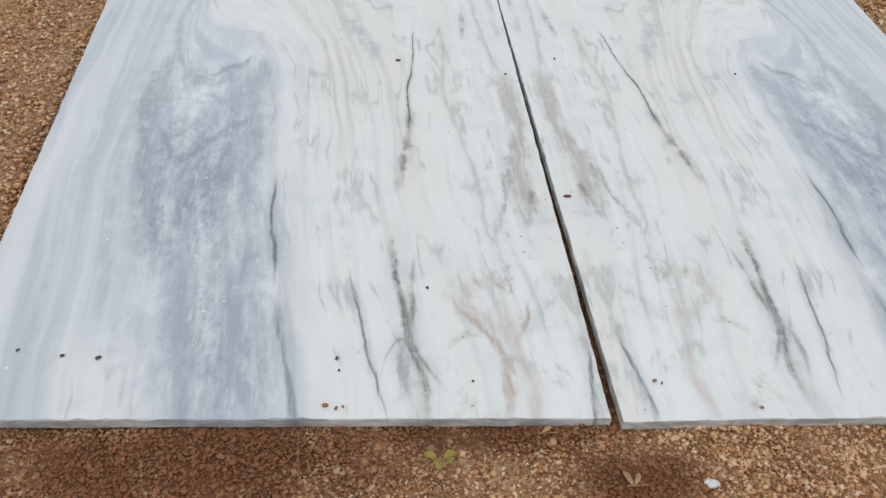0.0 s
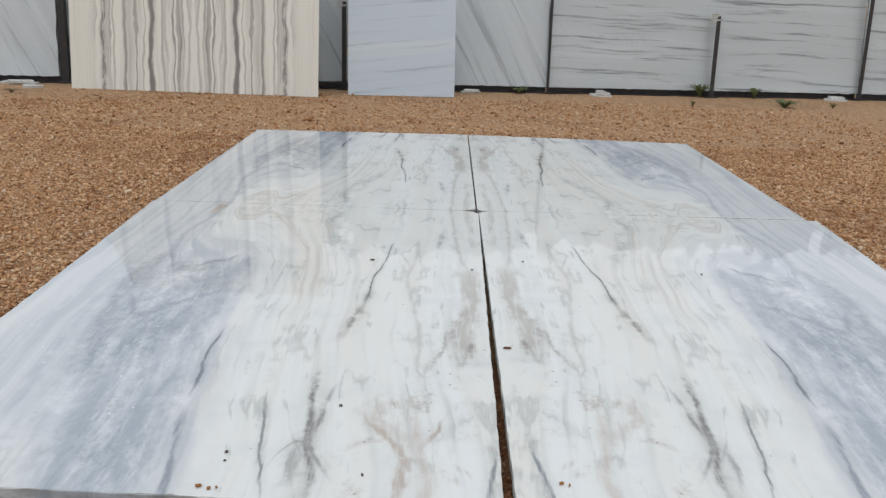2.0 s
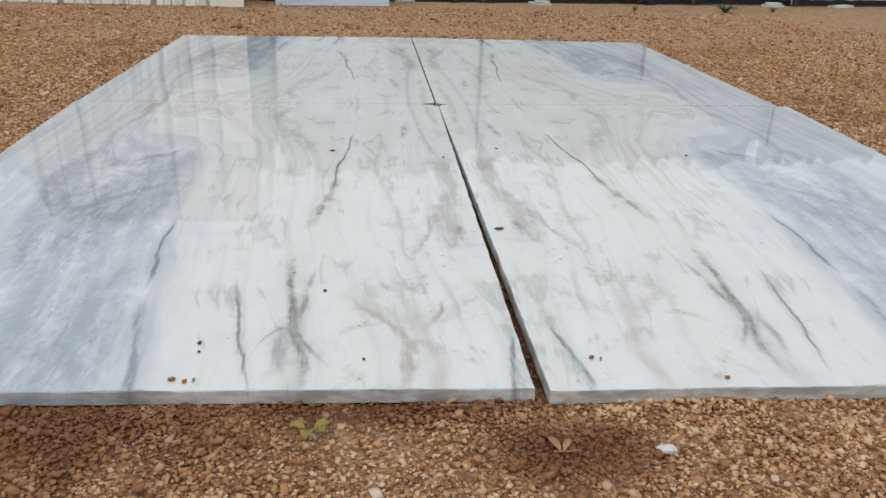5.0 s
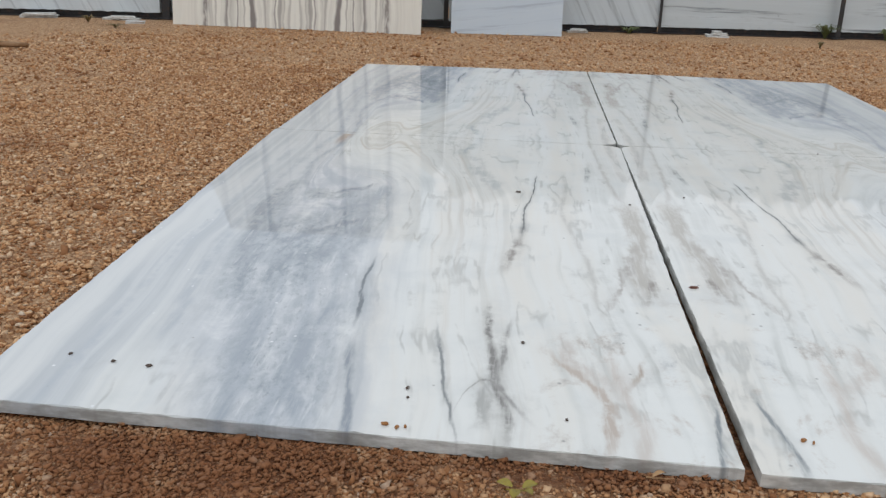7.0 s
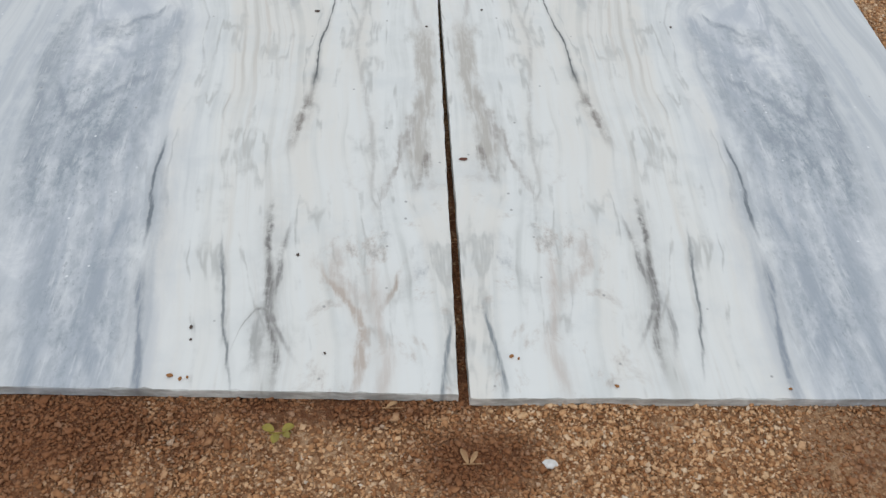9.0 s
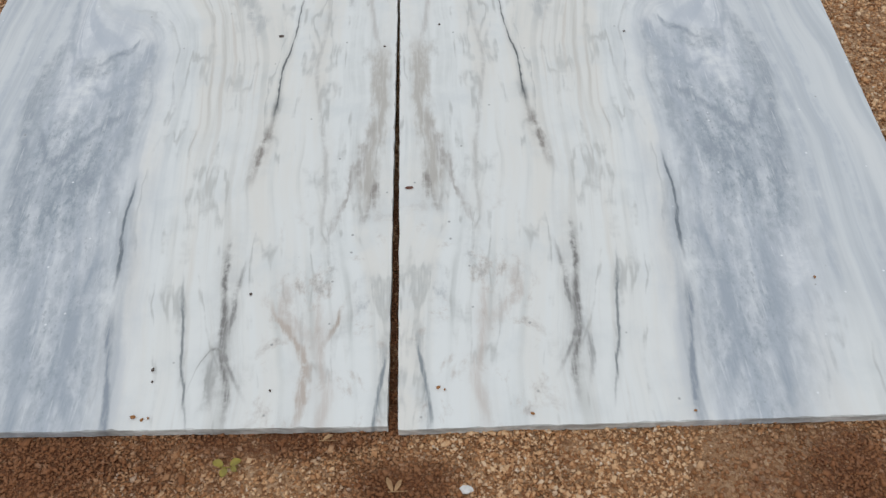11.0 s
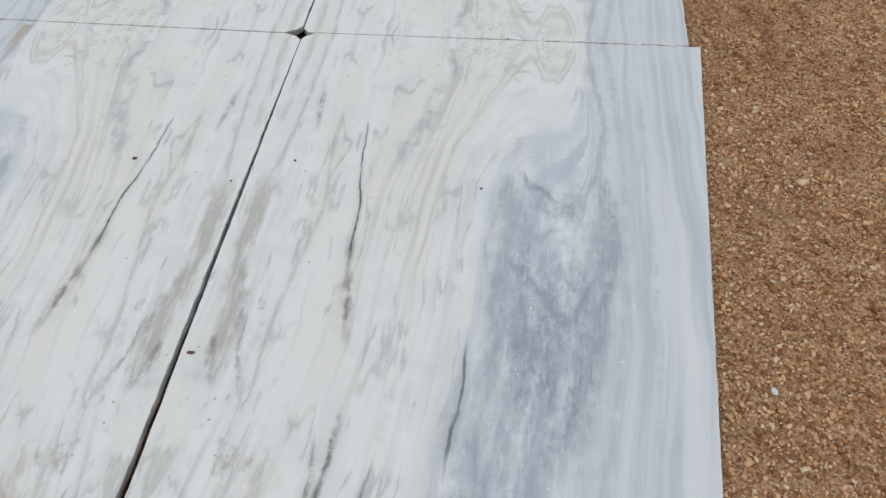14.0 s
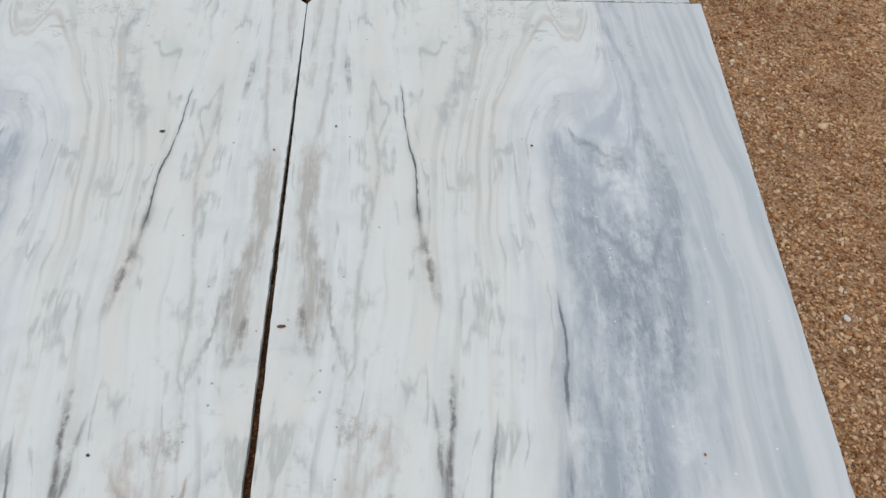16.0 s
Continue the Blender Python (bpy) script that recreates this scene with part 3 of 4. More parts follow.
# ---- the four polished slabs on the ground ----
def slab(corners, origin, label):
    """A polished slab from the corners of its face, with lightly chipped arrises. Its origin is the point about which the veins mirror."""
    bm = bmesh.new()
    rng = random.Random(int(corners[0][0] * 100 + corners[2][1] * 10))
    outline = []
    for (ax, ay), (bx, by) in zip(corners, corners[1:] + corners[:1]):
        n = max(2, int(math.hypot(bx - ax, by - ay) / 0.015))
        for i in range(n):
            w = i / n
            j = 0.0016 * noise.noise((ax + w * 13, ay + w * 31, 2.0)) if i else 0
            outline.append((ax + (bx - ax) * w + j - origin[0], ay + (by - ay) * w + j - origin[1]))
    cx, cy = sum(p[0] for p in outline) / len(outline), sum(p[1] for p in outline) / len(outline)

    def ring(inset, z, rough=0.0):
        out = []
        for x, y in outline:
            d = math.hypot(x - cx, y - cy)
            f = 1 - (inset + rough * rng.random() ** 4) / d
            out.append(bm.verts.new((cx + (x - cx) * f, cy + (y - cy) * f, z)))
        return out
    rings = [ring(0.001, -THICK), ring(0, 0.001 - THICK), ring(0, -0.0014, 0.0015), ring(0.0012, 0, 0.0035)]
    for a, b in zip(rings, rings[1:]):
        for i in range(len(a)):
            bm.faces.new((a[i], a[(i + 1) % len(a)], b[(i + 1) % len(a)], b[i]))
    bm.faces.new(rings[-1]).material_index = 1
    bm.faces.new(rings[0][::-1])
    ob = mesh_object("marble_slab", bm, MARBLE_SAWN)
    ob.data.materials.append(MARBLE)
    ob.location = (*origin, TOP)
    return tagged(ob, label, "marble slab", "polished slabs laid on the gravel", "thing")


slab([(-1.140, 0.037), (-0.007, 0.005), (0.0195, 1.842), (-0.001, 1.862), (-0.040, 1.873), (-1.174, 1.880)], (0.021, 1.856),
     "polished white marble slab with blue-grey veins, book-matched, lying on gravel")
slab([(0.012, -0.003), (1.172, -0.016), (1.279, 1.895), (0.058, 1.880), (0.030, 1.862), (0.021, 1.845)], (0.019, 1.885),
     "polished white marble slab, blue-grey outer band, lying beside its mirror twin")
slab([(-1.168, 1.8815), (-0.045, 1.8755), (-0.004, 1.893), (0.012, 1.918), (0.022, 3.575), (-1.140, 3.515)], (0.021, 1.884),
     "polished white marble slab with curling grey veins, mirrored end to end")
slab([(0.017, 1.905), (0.036, 1.8808), (0.60, 1.8877), (1.244, 1.8956), (1.236, 3.520), (0.027, 3.575)], (0.019, 1.890),
     "polished white marble slab with a chipped inner corner, lying on gravel")

# ---- upright slabs at the far side of the yard ----
def striped_material():
    k = Nodes("striped_onyx_like_marble")
    x, y, z = k.split(k.object_coords())
    a = k.math('ABSOLUTE', x)
    a = k.math('ADD', a, k.math('MULTIPLY_ADD', k.noise(k.vec(a, k.math('MULTIPLY', z, 0.5)), 6, 3, 0.5), 0.10, -0.05))
    n1 = k.noise(k.vec(k.math('MULTIPLY', a, 18), k.math('MULTIPLY', z, 0.5)), 1.0, 3, 0.55)
    n2 = k.noise(k.vec(k.math('MULTIPLY', a, 48), k.math('MULTIPLY', z, 0.9), 3.0), 1.0, 3, 0.55)
    lumpy = k.noise(k.vec(k.math('MULTIPLY', a, 45), k.math('MULTIPLY', z, 9)), 1.0, 5, 0.7)
    cream, stone, taupe = (0.80, 0.79, 0.725), (0.59, 0.575, 0.53), (0.205, 0.18, 0.17)
    col = k.mix(k.remap(n1, 0.42, 0.62, 0, 0.9, True), cream, stone)
    col = k.mix(k.remap(n2, 0.54, 0.66, 0, 0.7, True), col, (0.36, 0.345, 0.32))
    for at, wide, amount, rough in ((0.035, 0.012, 0.40, 0), (0.11, 0.017, 0.55, 0), (0.145, 0.007, 0.6, 0), (0.225, 0.012, 0.45, 0), (0.315, 0.024, 0.92, 0), (0.37, 0.008, 0.45, 0),
                                    (0.425, 0.010, 0.6, 0), (0.51, 0.015, 0.6, 0), (0.60, 0.010, 0.4, 0), (0.67, 0.030, 0.9, 1)):
        d = k.math('ABSOLUTE', k.math('SUBTRACT', k.math('MULTIPLY_ADD', n2, 0.016, a), at + 0.008))
        m = k.remap(d, wide, wide * 0.35, 0, amount, True)
        if rough:
            m = k.math('MULTIPLY', m, k.remap(lumpy, 0.40, 0.58, 0.1, 1))
        col = k.mix(m, col, taupe)
    col = k.mix(k.remap(a, 0.71, 0.76, 0, 0.85, True), col, k.mix(k.remap(n1, 0.4, 0.7), (0.78, 0.765, 0.70), (0.71, 0.69, 0.63)))
    return k.done(col, 0.25)


def veined_material(name, base, dark, slope, scale, strength, light=None):
    """Grey marble with soft streaks running at the given slope."""
    k = Nodes(name)
    x, y, z = k.split(k.object_coords())
    r = k.n.new("ShaderNodeObjectInfo").outputs["Random"]
    across = k.math('MULTIPLY_ADD', x, -slope, z)
    across = k.math('ADD', across, k.math('MULTIPLY_ADD', k.noise(k.vec(x, z, r), 0.9, 3, 0.5), 0.12, -0.06))
    along = k.math('MULTIPLY_ADD', z, slope, x)
    q = k.vec(k.math('MULTIPLY', across, scale), k.math('MULTIPLY', along, scale * 0.035), k.math('MULTIPLY', r, 30))
    n1, n2 = k.noise(q, 1.0, 6, 0.66), k.noise(q, 3.3, 5, 0.7)
    col = k.mix(k.remap(n1, 0.45, 0.75, 0, 0.55, True), base, light or tuple(min(0.8, c * 1.3) for c in base))
    col = k.mix(k.remap(n2, 0.53, 0.68, 0, strength, True), col, dark)
    thin = k.math('ABSOLUTE', k.math('SUBTRACT', k.noise(k.vec(x, z, 3.0), 3.5, 5, 0.6, 0.5), 0.5))
    col = k.mix(k.math('MULTIPLY', k.remap(thin, 0.010, 0.0, 0, 0.15, True), k.remap(n1, 0.5, 0.6)), col, dark)
    blot = k.remap(k.noise(k.vec(x, z, 9.0), 22, 4, 0.6), 0.66, 0.74, 0, 0.35, True)
    col = k.mix(blot, col, dark)
    return k.done(col, 0.30)


def metal_material(name, colour, rough, rust=0.4):
    k = Nodes(name)
    p = k.object_coords()
    col = k.mix(k.remap(k.noise(p, 30, 5, 0.7), 0.5, 0.7, 0, rust, True), colour, (0.16, 0.07, 0.035))
    k.bump(k.noise(p, 90, 4), 0.3, 0.002)
    return k.done(col, rough)


def speckled_material(name, colour, other, scale, rough=0.8, amount=0.8):
    k = Nodes(name)
    p = k.object_coords()
    col = k.mix(k.remap(k.noise(p, scale, 5, 0.65), 0.4, 0.65, 0, amount, True), colour, other)
    k.bump(k.noise(p, scale * 4, 4), 0.4, 0.002)
    return k.done(col, rough)


STRIPED = striped_material()
ICE = veined_material("ice_blue_marble", (0.57, 0.65, 0.73), (0.38, 0.44, 0.52), 0.12, 6.0, 0.8)
CLOUDY = veined_material("cloudy_grey_marble", (0.545, 0.595, 0.625), (0.30, 0.335, 0.36), -1.9, 3.2, 0.7)
LINED = veined_material("lined_grey_marble", (0.51, 0.555, 0.575), (0.13, 0.146, 0.16), -0.03, 7.0, 0.85)
STEEL = metal_material("black_steel", (0.022, 0.022, 0.024), 0.55)
PAD = speckled_material("white_packing", (0.66, 0.66, 0.64), (0.45, 0.44, 0.42), 40)
OFFCUT = speckled_material("white_marble_offcut", (0.70, 0.71, 0.70), (0.50, 0.49, 0.46), 25)

ROW_TURN = math.degrees(math.atan(0.11))


def row_pose(r, out=0.0, z=0.0, tilt=0.0):
    """A place along the rack: r metres along it, out metres towards the yard."""
    a = radians(ROW_TURN)
    return pose(r * math.cos(a) + out * math.sin(a), 5.86 + r * math.sin(a) - out * math.cos(a), z, tilt, 0, ROW_TURN)


def upright_slab(name, length, height, material, m, label, ragged=0.010, group="", lost=0.0):
    """A raw slab standing on its long edge, its top and sides left rough from the block, one upper corner lost by the given width."""
    bm = bmesh.new()
    seed = length * 7.3 + height
    n, k = max(6, int(length / 0.04)), max(4, int(height / 0.06))
    pts = []
    for i in range(n):
        pts.append((-length / 2 + length * i / n, 0.0 + 0.3 * ragged * noise.noise((i * 0.9, seed, 0))))
    for i in range(k):
        pts.append((length / 2 + 0.35 * ragged * noise.noise((seed, i * 0.7, 3)), height * i / k))
    for i in range(n):
        drop = ragged * (1.2 * noise.noise((i * 0.35, seed, 5)) + 0.8 * noise.noise((i * 1.1, seed, 9)))
        pts.append((length / 2 - length * i / n, height + drop))
    for i in range(k):
        pts.append((-length / 2 + 0.35 * ragged * noise.noise((seed, i * 0.7, 6)), height * (1 - i / k)))
    half = length / 2
    pts = [(max(x, -half + lost * max(0.0, z - height / 2) / (height / 2)), z) for x, z in pts]
    front = [bm.verts.new((x, -0.009, z)) for x, z in pts]
    back = [bm.verts.new((x, 0.009, z)) for x, z in pts]
    bm.faces.new(front)
    bm.faces.new(back[::-1])
    for i in range(len(pts)):
        j = (i + 1) % len(pts)
        bm.faces.new((front[j], front[i], back[i], back[j]))
    bmesh.ops.recalc_face_normals(bm, faces=bm.faces)
    ob = mesh_object(name, bm, material)
    ob.matrix_world = m
    return tagged(ob, label, "marble slab", group, "thing")


upright_slab("striped_slab", 1.84, 1.70, STRIPED, pose(-1.965, 5.20, 0.0, -7, 0, -1.5),
             "tall cream marble slab with mirrored dark stripes, leaning upright", 0.006, "slabs standing in the yard", 0.27)
upright_slab("ice_blue_slab", 0.815, 0.875, ICE, pose(-0.440, 5.41, 0.0, -8, 0, 5.5),
             "small pale ice-blue marble slab leaning against larger slabs", 0.003, "slabs standing in the yard")
RACK = "slabs standing in the yard"
for r0, r1, h, mat, deep, words in (
        (-5.6, -3.12, 1.24, CLOUDY, 0.0, "grey marble slab with slanting pale streaks, upright on the rack"),
        (-3.16, -0.93, 1.22, CLOUDY, 0.10, "grey marble slab standing in shade behind a striped slab"),
        (-0.90, 0.735, 1.25, CLOUDY, 0.0, "plain light-grey marble slab with faint slanting veins, upright on the rack"),
        (0.752, 3.47, 1.23, LINED, 0.0, "long grey marble slab with dark horizontal lines, upright on the rack"),
        (3.485, 6.1, 1.26, LINED, 0.0, "long light-grey marble slab with level streaks, upright on the rack")):
    upright_slab("rack_slab", r1 - r0, h, mat, row_pose((r0 + r1) / 2, -deep, 0.05, -6), words, 0.030, RACK)
    # the next slabs of the same stack, close behind
    for behind in (0.028, 0.060):
        upright_slab("rack_slab", r1 - r0 - 0.06, h - 0.4 * behind, mat, row_pose((r0 + r1) / 2 + behind, -deep - behind, 0.05, -6),
                     "grey marble slab stacked behind another on the rack", 0.035, RACK)
    upright_slab("rack_slab", r1 - r0 - 0.10, h + 0.20, mat, row_pose((r0 + r1) / 2, -deep - 0.095, 0.05, -6),
                 "taller raw marble slab with a broken top edge", 0.11, RACK)


# ---- the steel rack and black pieces that stand for its shaded gaps ----
# a clean black bar added in place of the shaded gap below the slabs
def rack_gap_beam(r0, r1):
    bm = bmesh.new()
    box(bm, (r1 - r0, 0.06, 0.006), (0, 0.03, 0.003), 0.001)
    box(bm, (r1 - r0, 0.006, 0.040), (0, 0.058, 0.026), 0.001)
    box(bm, (r1 - r0, 0.20, 0.006), (0, 0.15, 0.044), 0.001)
    ob = mesh_object("rack_gap_beam", bm, STEEL)
    ob.matrix_world = row_pose((r0 + r1) / 2, 0.02, 0.0)
    return tagged(ob, "low black steel beam filling the shaded gap under upright slabs", "rack beam", "rack beams")


rack_gap_beam(-5.6, -2.98), rack_gap_beam(-2.94, 0.74), rack_gap_beam(0.76, 3.48), rack_gap_beam(3.50, 6.1)


def rack_post_or_gap_strip(r, height, padded, out=0.085, wide=0.036):
    post = thing("rack_post_or_gap_strip")
    post.matrix_world = row_pose(r, out, 0.0, -3)
    bm = bmesh.new()
    box(bm, (wide, 0.004, height), (0, 0, height / 2), 0.001)
    box(bm, (0.004, wide, height), (wide / 2 - 0.002, wide / 2, height / 2), 0.001)
    part("upright", bm, STEEL, post)
    bm = bmesh.new()
    box(bm, (0.11, 0.09, 0.008), (0, 0.02, 0.006), 0.002)
    part("foot_plate", bm, STEEL, post)
    if padded:
        bm = bmesh.new()
        for i in range(5):
            box(bm, (0.075 - 0.01 * (i % 2), 0.05, 0.012), (0.002 * i - 0.02, 0.022, height - 0.035 + 0.012 * i), 0.004, pose(0, 0, 0, 0, 6 * (i - 2), 8 * i))
        part("packing", bm, PAD, post, "crumpled white packing wrapped round the post head")
    return tagged(post, "black steel angle post with white packing at its head" if padded else "tall black steel strip between rack slabs, post or filled shaded gap", "post", "rack posts")


rack_post_or_gap_strip(2.13, 0.66, True)
rack_post_or_gap_strip(-0.925, 0.68, True, 0.06)
# no post here: a black strip added to draw the dark gap between slabs
rack_post_or_gap_strip(0.742, 1.28, False, 0.03, 0.022)
rack_post_or_gap_strip(3.47, 1.30, False, 0.05, 0.034)
# black strip added for the shaded recess beside the striped slab, not a post
rack_post_or_gap_strip(-3.085, 1.28, False, -0.01, 0.06)


def offcut_pile(r, out, sizes, seed):
    pile = thing("offcut_pile")
    pile.matrix_world = row_pose(r, out, 0.0)
    rng = random.Random(seed)
    z = -0.004
    for n, (a, b, h) in enumerate(sizes):
        bm = bmesh.new()
        box(bm, (a, b, h), (0, 0, 0), 0.003)
        for v in bm.verts:
            v.co += Vector((rng.uniform(-1, 1), rng.uniform(-1, 1), rng.uniform(-0.3, 0.3))) * 0.006
        ob = part("offcut", bm, OFFCUT, pile)
        ob.matrix_basis = pose(rng.uniform(-0.03, 0.03), rng.uniform(-0.02, 0.02), z + h / 2, rng.uniform(-2, 2), rng.uniform(-2, 2), rng.uniform(-20, 20))
        z += h
    return tagged(pile, "small pile of broken white marble offcuts under the rack", "marble offcuts", "offcut piles")


offcut_pile(1.20, 0.10, [(0.17, 0.08, 0.016), (0.11, 0.07, 0.016), (0.06, 0.05, 0.014)], 1)
offcut_pile(0.10, 0.07, [(0.15, 0.08, 0.016), (0.11, 0.06, 0.014)], 2)
offcut_pile(3.25, 0.09, [(0.16, 0.10, 0.018), (0.12, 0.08, 0.016)], 3)
offcut_pile(3.85, 0.10, [(0.18, 0.10, 0.02)], 4)
offcut_pile(-3.38, 0.10, [(0.26, 0.10, 0.016), (0.17, 0.08, 0.016)], 5)
offcut_pile(-4.0, 0.08, [(0.26, 0.10, 0.018), (0.22, 0.10, 0.018)], 6)
offcut_pile(-3.20, 0.32, [(0.13, 0.07, 0.020)], 7)


# ---- weeds ----
def leaf_material(name, colour, other):
    k = Nodes(name)
    r = k.n.new("ShaderNodeNewGeometry").outputs["Random Per Island"]
    return k.done(k.mix(r, colour, other), 0.6)


WEED, DRY = leaf_material("weed_leaf", (0.075, 0.11, 0.03), (0.13, 0.15, 0.06)), leaf_material("dry_weed", (0.22, 0.15, 0.06), (0.14, 0.12, 0.05))


def weed(x, y, spread, height, count, material, seed, label):
    rng = random.Random(seed)
    bm = bmesh.new()
    for i in range(count):
        a, reach = rng.uniform(0, 2 * math.pi), spread * rng.uniform(0.3, 1)
        w = rng.uniform(0.006, 0.014)
        d, side = Vector((math.cos(a), math.sin(a), 0)), Vector((-math.sin(a), math.cos(a), 0))
        rows = []
        for s in (0, 0.3, 0.6, 0.85, 1):
            c = d * reach * s + Vector((0, 0, height * rng.uniform(0.7, 1.1) * math.sin(s * 2.2)))
            ww = w * (0.25 + math.sin(math.pi * min(1, s * 0.9 + 0.1)))
            rows.append([bm.verts.new(c + side * ww * t + Vector((0, 0, 0.003 * (1 - abs(t))))) for t in (-0.5, 0, 0.5)])
        for p, q in zip(rows, rows[1:]):
            for t in (0, 1):
                bm.faces.new((p[t], p[t + 1], q[t + 1], q[t]))
    ob = mesh_object("weed", bm, material, True)
    ob.location = (x, y, ground_height(x, y) - 0.002)
    return tagged(ob, label, "weed", "weeds in the gravel")


weed(2.56, 5.52, 0.14, 0.055, 46, WEED, 1, "low green weed growing flat in the gravel")
weed(2.02, 5.98, 0.13, 0.11, 34, WEED, 2, "straggly grey-green weed beside a steel post")
weed(2.50, 6.05, 0.07, 0.09, 26, WEED, 3, "small green weed under the rack")
weed(1.80, 5.40, 0.04, 0.04, 16, DRY, 4, "tiny withered brown weed in the gravel")
weed(2.95, 5.55, 0.05, 0.04, 16, DRY, 5, "tiny withered brown weed in the gravel")
weed(0.50, 5.84, 0.11, 0.05, 26, WEED, 6, "low green weed in the shade of the rack")
weed(-3.15, 4.85, 0.07, 0.03, 20, DRY, 7, "flat brown-green weed tuft in the gravel")
weed(-3.50, 5.15, 0.06, 0.05, 20, DRY, 8, "flat brown-green weed tuft in the gravel")


# ---- small things on the ground and on the slabs ----
WOOD = speckled_material("weathered_wood", (0.20, 0.105, 0.045), (0.32, 0.19, 0.10), 12)
LEAF_YELLOW = speckled_material("yellow_leaf", (0.31, 0.25, 0.04), (0.22, 0.18, 0.04), 60, 0.6)
LEAF_DRY = speckled_material("dry_leaf", (0.42, 0.26, 0.13), (0.28, 0.15, 0.07), 60, 0.7)
CHIP_WHITE = speckled_material("white_chip", (0.74, 0.74, 0.73), (0.58, 0.56, 0.53), 50, 0.7)
CHIP_RED = speckled_material("red_brown_chip", (0.12, 0.045, 0.03), (0.20, 0.08, 0.05), 80, 0.6)
CLAY = speckled_material("dried_clay", (0.36, 0.17, 0.06), (0.24, 0.10, 0.04), 120, 0.9)
GRIT = speckled_material("dark_grit", (0.075, 0.055, 0.045), (0.14, 0.10, 0.08), 200, 0.8)


def stick(x, y, length, turn):
    bm = bmesh.new()
    rings = []
    for i in range(9):
        s = i / 8
        r = 0.024 * (1 - 0.35 * s) * (1 + 0.12 * noise.noise((s * 5, 1, 1)))
        c = Vector((length * (s - 0.5), 0.02 * math.sin(s * 3), 0.020 + 0.004 * math.sin(s * 7)))
        rings.append([bm.verts.new(c + Vector((0, math.cos(t) * r, math.sin(t) * r * 0.8))) for t in [j * math.pi / 4 for j in range(8)]])
    for a, b in zip(rings, rings[1:]):
        for j in range(8):
            bm.faces.new((a[j], a[(j + 1) % 8], b[(j + 1) % 8], b[j]))
    bm.faces.new(rings[0][::-1]), bm.faces.new(rings[-1])
    bmesh.ops.recalc_face_normals(bm, faces=bm.faces)
    ob = mesh_object("stick", bm, WOOD, True)
    ob.matrix_world = pose(x, y, ground_height(x, y), 0, 0, turn)
    return tagged(ob, "short brown wooden stick lying on the gravel", "stick")


stick(-3.36, 3.72, 0.46, -6)


def leaflet(bm, at, length, width, turn, curl):
    rows = []
    for i in range(7):
        s = i / 6
        w = width * math.sin(math.pi * min(1, 0.06 + 0.94 * s)) ** 0.7
        lift = curl * math.sin(s * math.pi)
        rows.append([Vector((length * s, w * t, lift + 0.25 * width * abs(t) * 1.2)) for t in (-0.5, -0.2, 0, 0.2, 0.5)])
    m = Matrix.Translation(at) @ pose(0, 0, 0, 0, 0, turn)
    made = [[bm.verts.new(m @ p) for p in row] for row in rows]
    for a, b in zip(made, made[1:]):
        for j in range(4):
            bm.faces.new((a[j], a[j + 1], b[j + 1], b[j]))


def fallen_leaf(x, y, leaflets, material, label):
    """A compound leaf: leaflets given as along, across, length, width, turn."""
    leaf = thing("fallen_leaf", (x, y, ground_height(x, y) + 0.007))
    bm = bmesh.new()
    box(bm, (0.036, 0.0015, 0.0015), (0.010, 0, 0.001))
    part("stalk", bm, material, leaf)
    for a, b, length, width, turn in leaflets:
        bm = bmesh.new()
        leaflet(bm, (a, b, 0.002), length, width, turn, 0.004)
        part("leaflet", bm, material, leaf, smooth=True)
    return tagged(leaf, label, "leaf")


fallen_leaf(-0.315, -0.056, [(0.0, 0.003, 0.022, 0.015, 160), (0.014, 0.002, 0.022, 0.015, 30), (0.006, -0.003, 0.020, 0.015, 255), (0.016, -0.002, 0.014, 0.011, -40)],
            LEAF_YELLOW, "small yellow-green compound leaf fallen on the gravel")
fallen_leaf(0.001, -0.118, [(0.0, 0.0, 0.030, 0.010, 110), (0.005, 0.0, 0.026, 0.009, 60)], LEAF_DRY, "curled dry brown leaf on the gravel")
fallen_leaf(-0.130, -0.012, [(0.0, 0.0, 0.022, 0.008, 30)], LEAF_DRY, "curled dry brown leaf beside a marble slab")


def chip(name, at, size, material, label, category, seed, group="", turn=0.0):
    """An angular broken piece: a rough convex lump."""
    rng = random.Random(seed)
    bm = bmesh.new()
    bmesh.ops.create_icosphere(bm, subdivisions=2, radius=0.5)
    for v in bm.verts:
        v.co *= 1 + rng.uniform(-0.30, 0.18)
        v.co.z = max(-0.42, min(0.42, v.co.z))
        v.co = Vector((v.co.x * size[0], v.co.y * size[1], (v.co.z + 0.42) * size[2]))
    ob = mesh_object(name, bm, material)
    ob.matrix_world = pose(*at, 0, 0, turn)
    return tagged(ob, label, category, group)


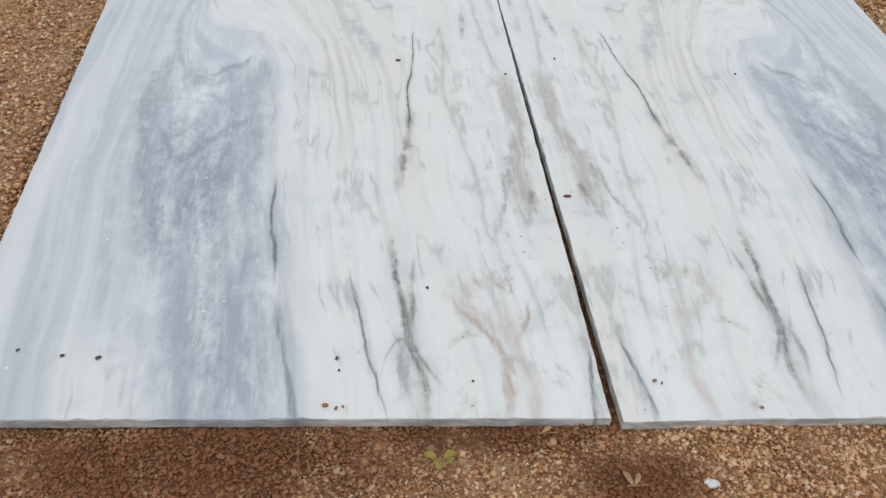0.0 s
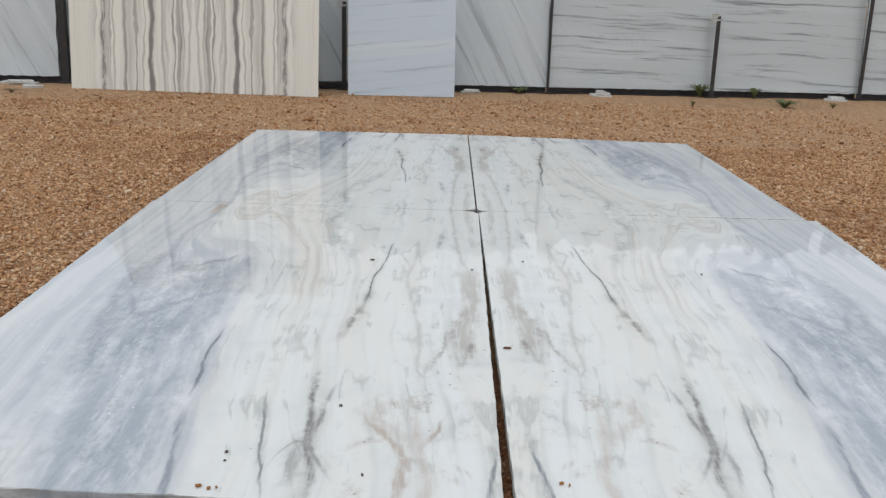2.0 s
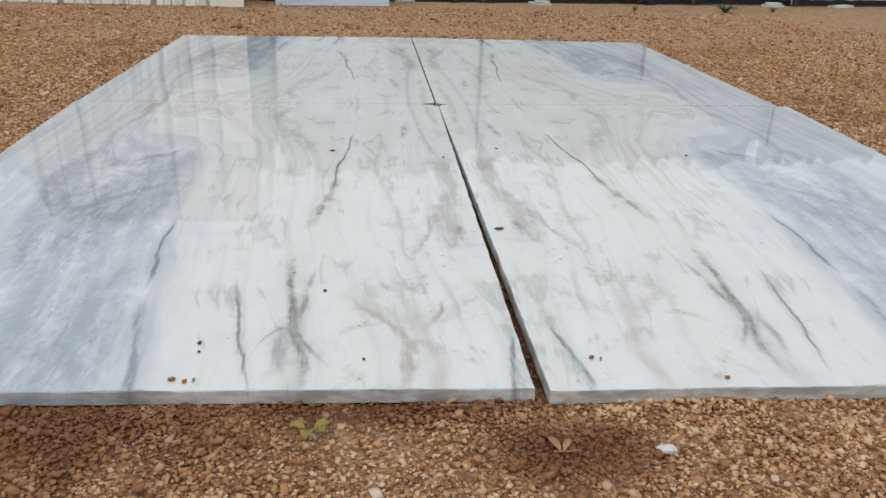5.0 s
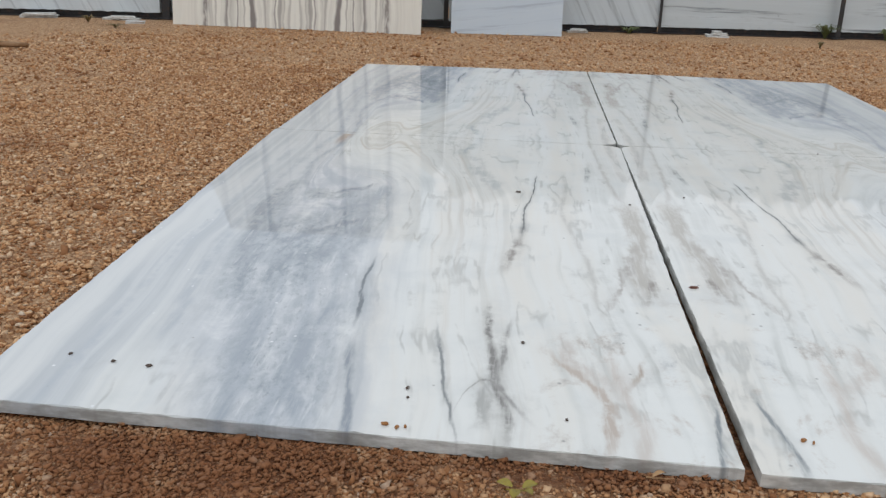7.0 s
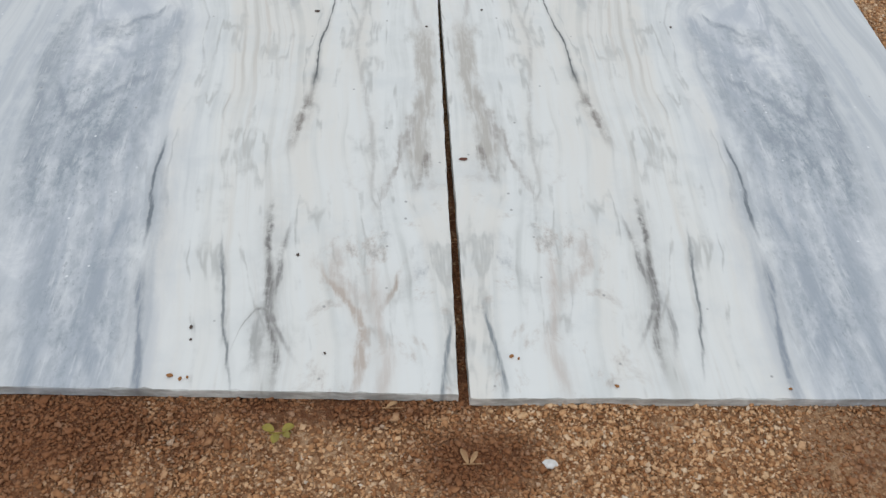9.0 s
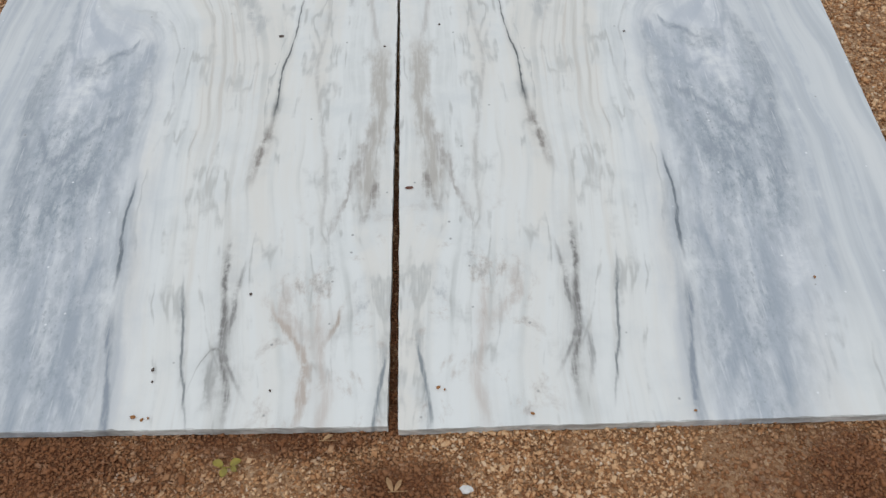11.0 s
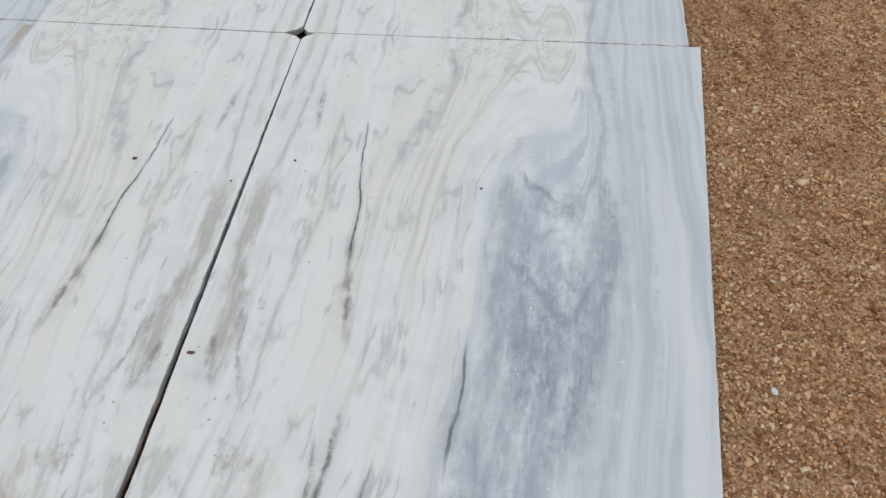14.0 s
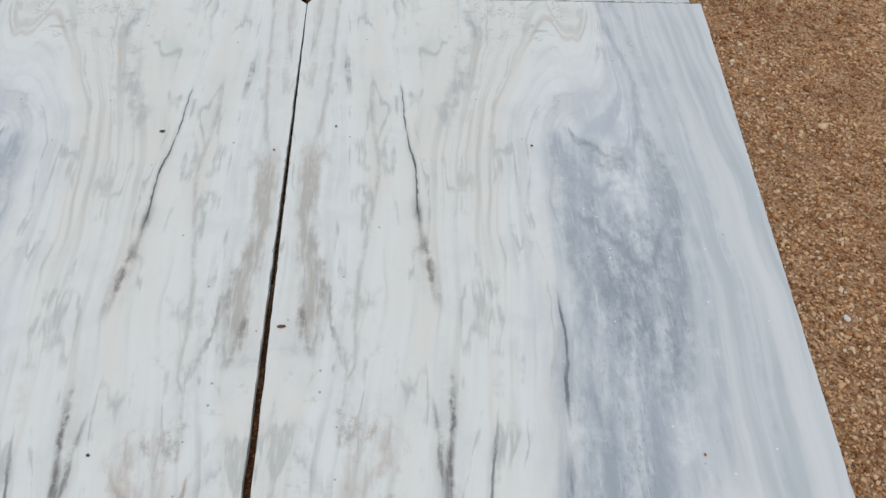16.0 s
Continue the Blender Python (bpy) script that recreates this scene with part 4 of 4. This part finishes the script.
for n, (x, y, a, b, c) in enumerate(((0.136, -0.120, 0.024, 0.018, 0.013), (-0.285, -0.222, 0.018, 0.015, 0.015), (-0.466, -0.211, 0.022, 0.011, 0.011),
                                    (1.335, 0.667, 0.018, 0.014, 0.012), (-0.62, -0.30, 0.020, 0.014, 0.012))):
    chip("stone_chip", (x, y, ground_height(x, y)), (a, b, c), CHIP_WHITE, "white broken marble chip lying on the gravel", "stone chip", n, "white chips in the gravel", 37 * n)
chip("stone_chip", (0.040, 0.632, TOP), (0.020, 0.008, 0.006), CHIP_RED, "small dark red stone chip on the polished slab", "stone chip", 20, "", 4)
for n, (x, y, a) in enumerate(((-0.498, 0.047, 0.011), (-0.480, 0.040, 0.008), (-0.468, 0.043, 0.006), (0.270, 0.020, 0.008), (0.092, 0.085, 0.009), (0.104, 0.080, 0.005), (0.906, 0.319, 0.007), (0.58, 0.012, 0.007))):
    chip("clay_crumb", (x, y, TOP), (a, a * 0.7, 0.006), CLAY, "dried orange clay crumb on the polished slab", "clay crumb", n, "crumbs on the slabs", 50 * n)
for n, (x, y, a) in enumerate(((-0.318, 1.251, 0.014), (0.132, 1.280, 0.008), (-0.303, 0.334, 0.008), (-0.893, 0.164, 0.011), (-0.479, 0.153, 0.009), (0.652, 1.214, 0.008),
                               (-1.033, 0.185, 0.008), (-0.239, 0.094, 0.006), (-0.955, 0.170, 0.009), (0.680, 1.892, 0.007), (-0.024, 1.186, 0.007), (-0.475, 0.125, 0.005))):
    chip("grit", (x, y, TOP), (a, a * 0.75, 0.004), GRIT, "dark speck of grit on the polished slab", "grit", 40 + n, "grit on the slabs", 70 * n)

# splinters broken from the edge where the two right-hand slabs meet
rng = random.Random(77)
for n in range(14):
    x = 0.88 + 0.026 * n + rng.uniform(-0.008, 0.008)
    chip("marble_splinter", (x, 1.8915 + 0.0062 * (x - 0.6) + rng.uniform(-0.003, 0.003), TOP), (rng.uniform(0.012, 0.030), rng.uniform(0.004, 0.008), 0.0035), CHIP_WHITE,
         "thin white splinter broken from a slab edge", "stone chip", 90 + n, "splinters along the slab joint", rng.uniform(-8, 8))
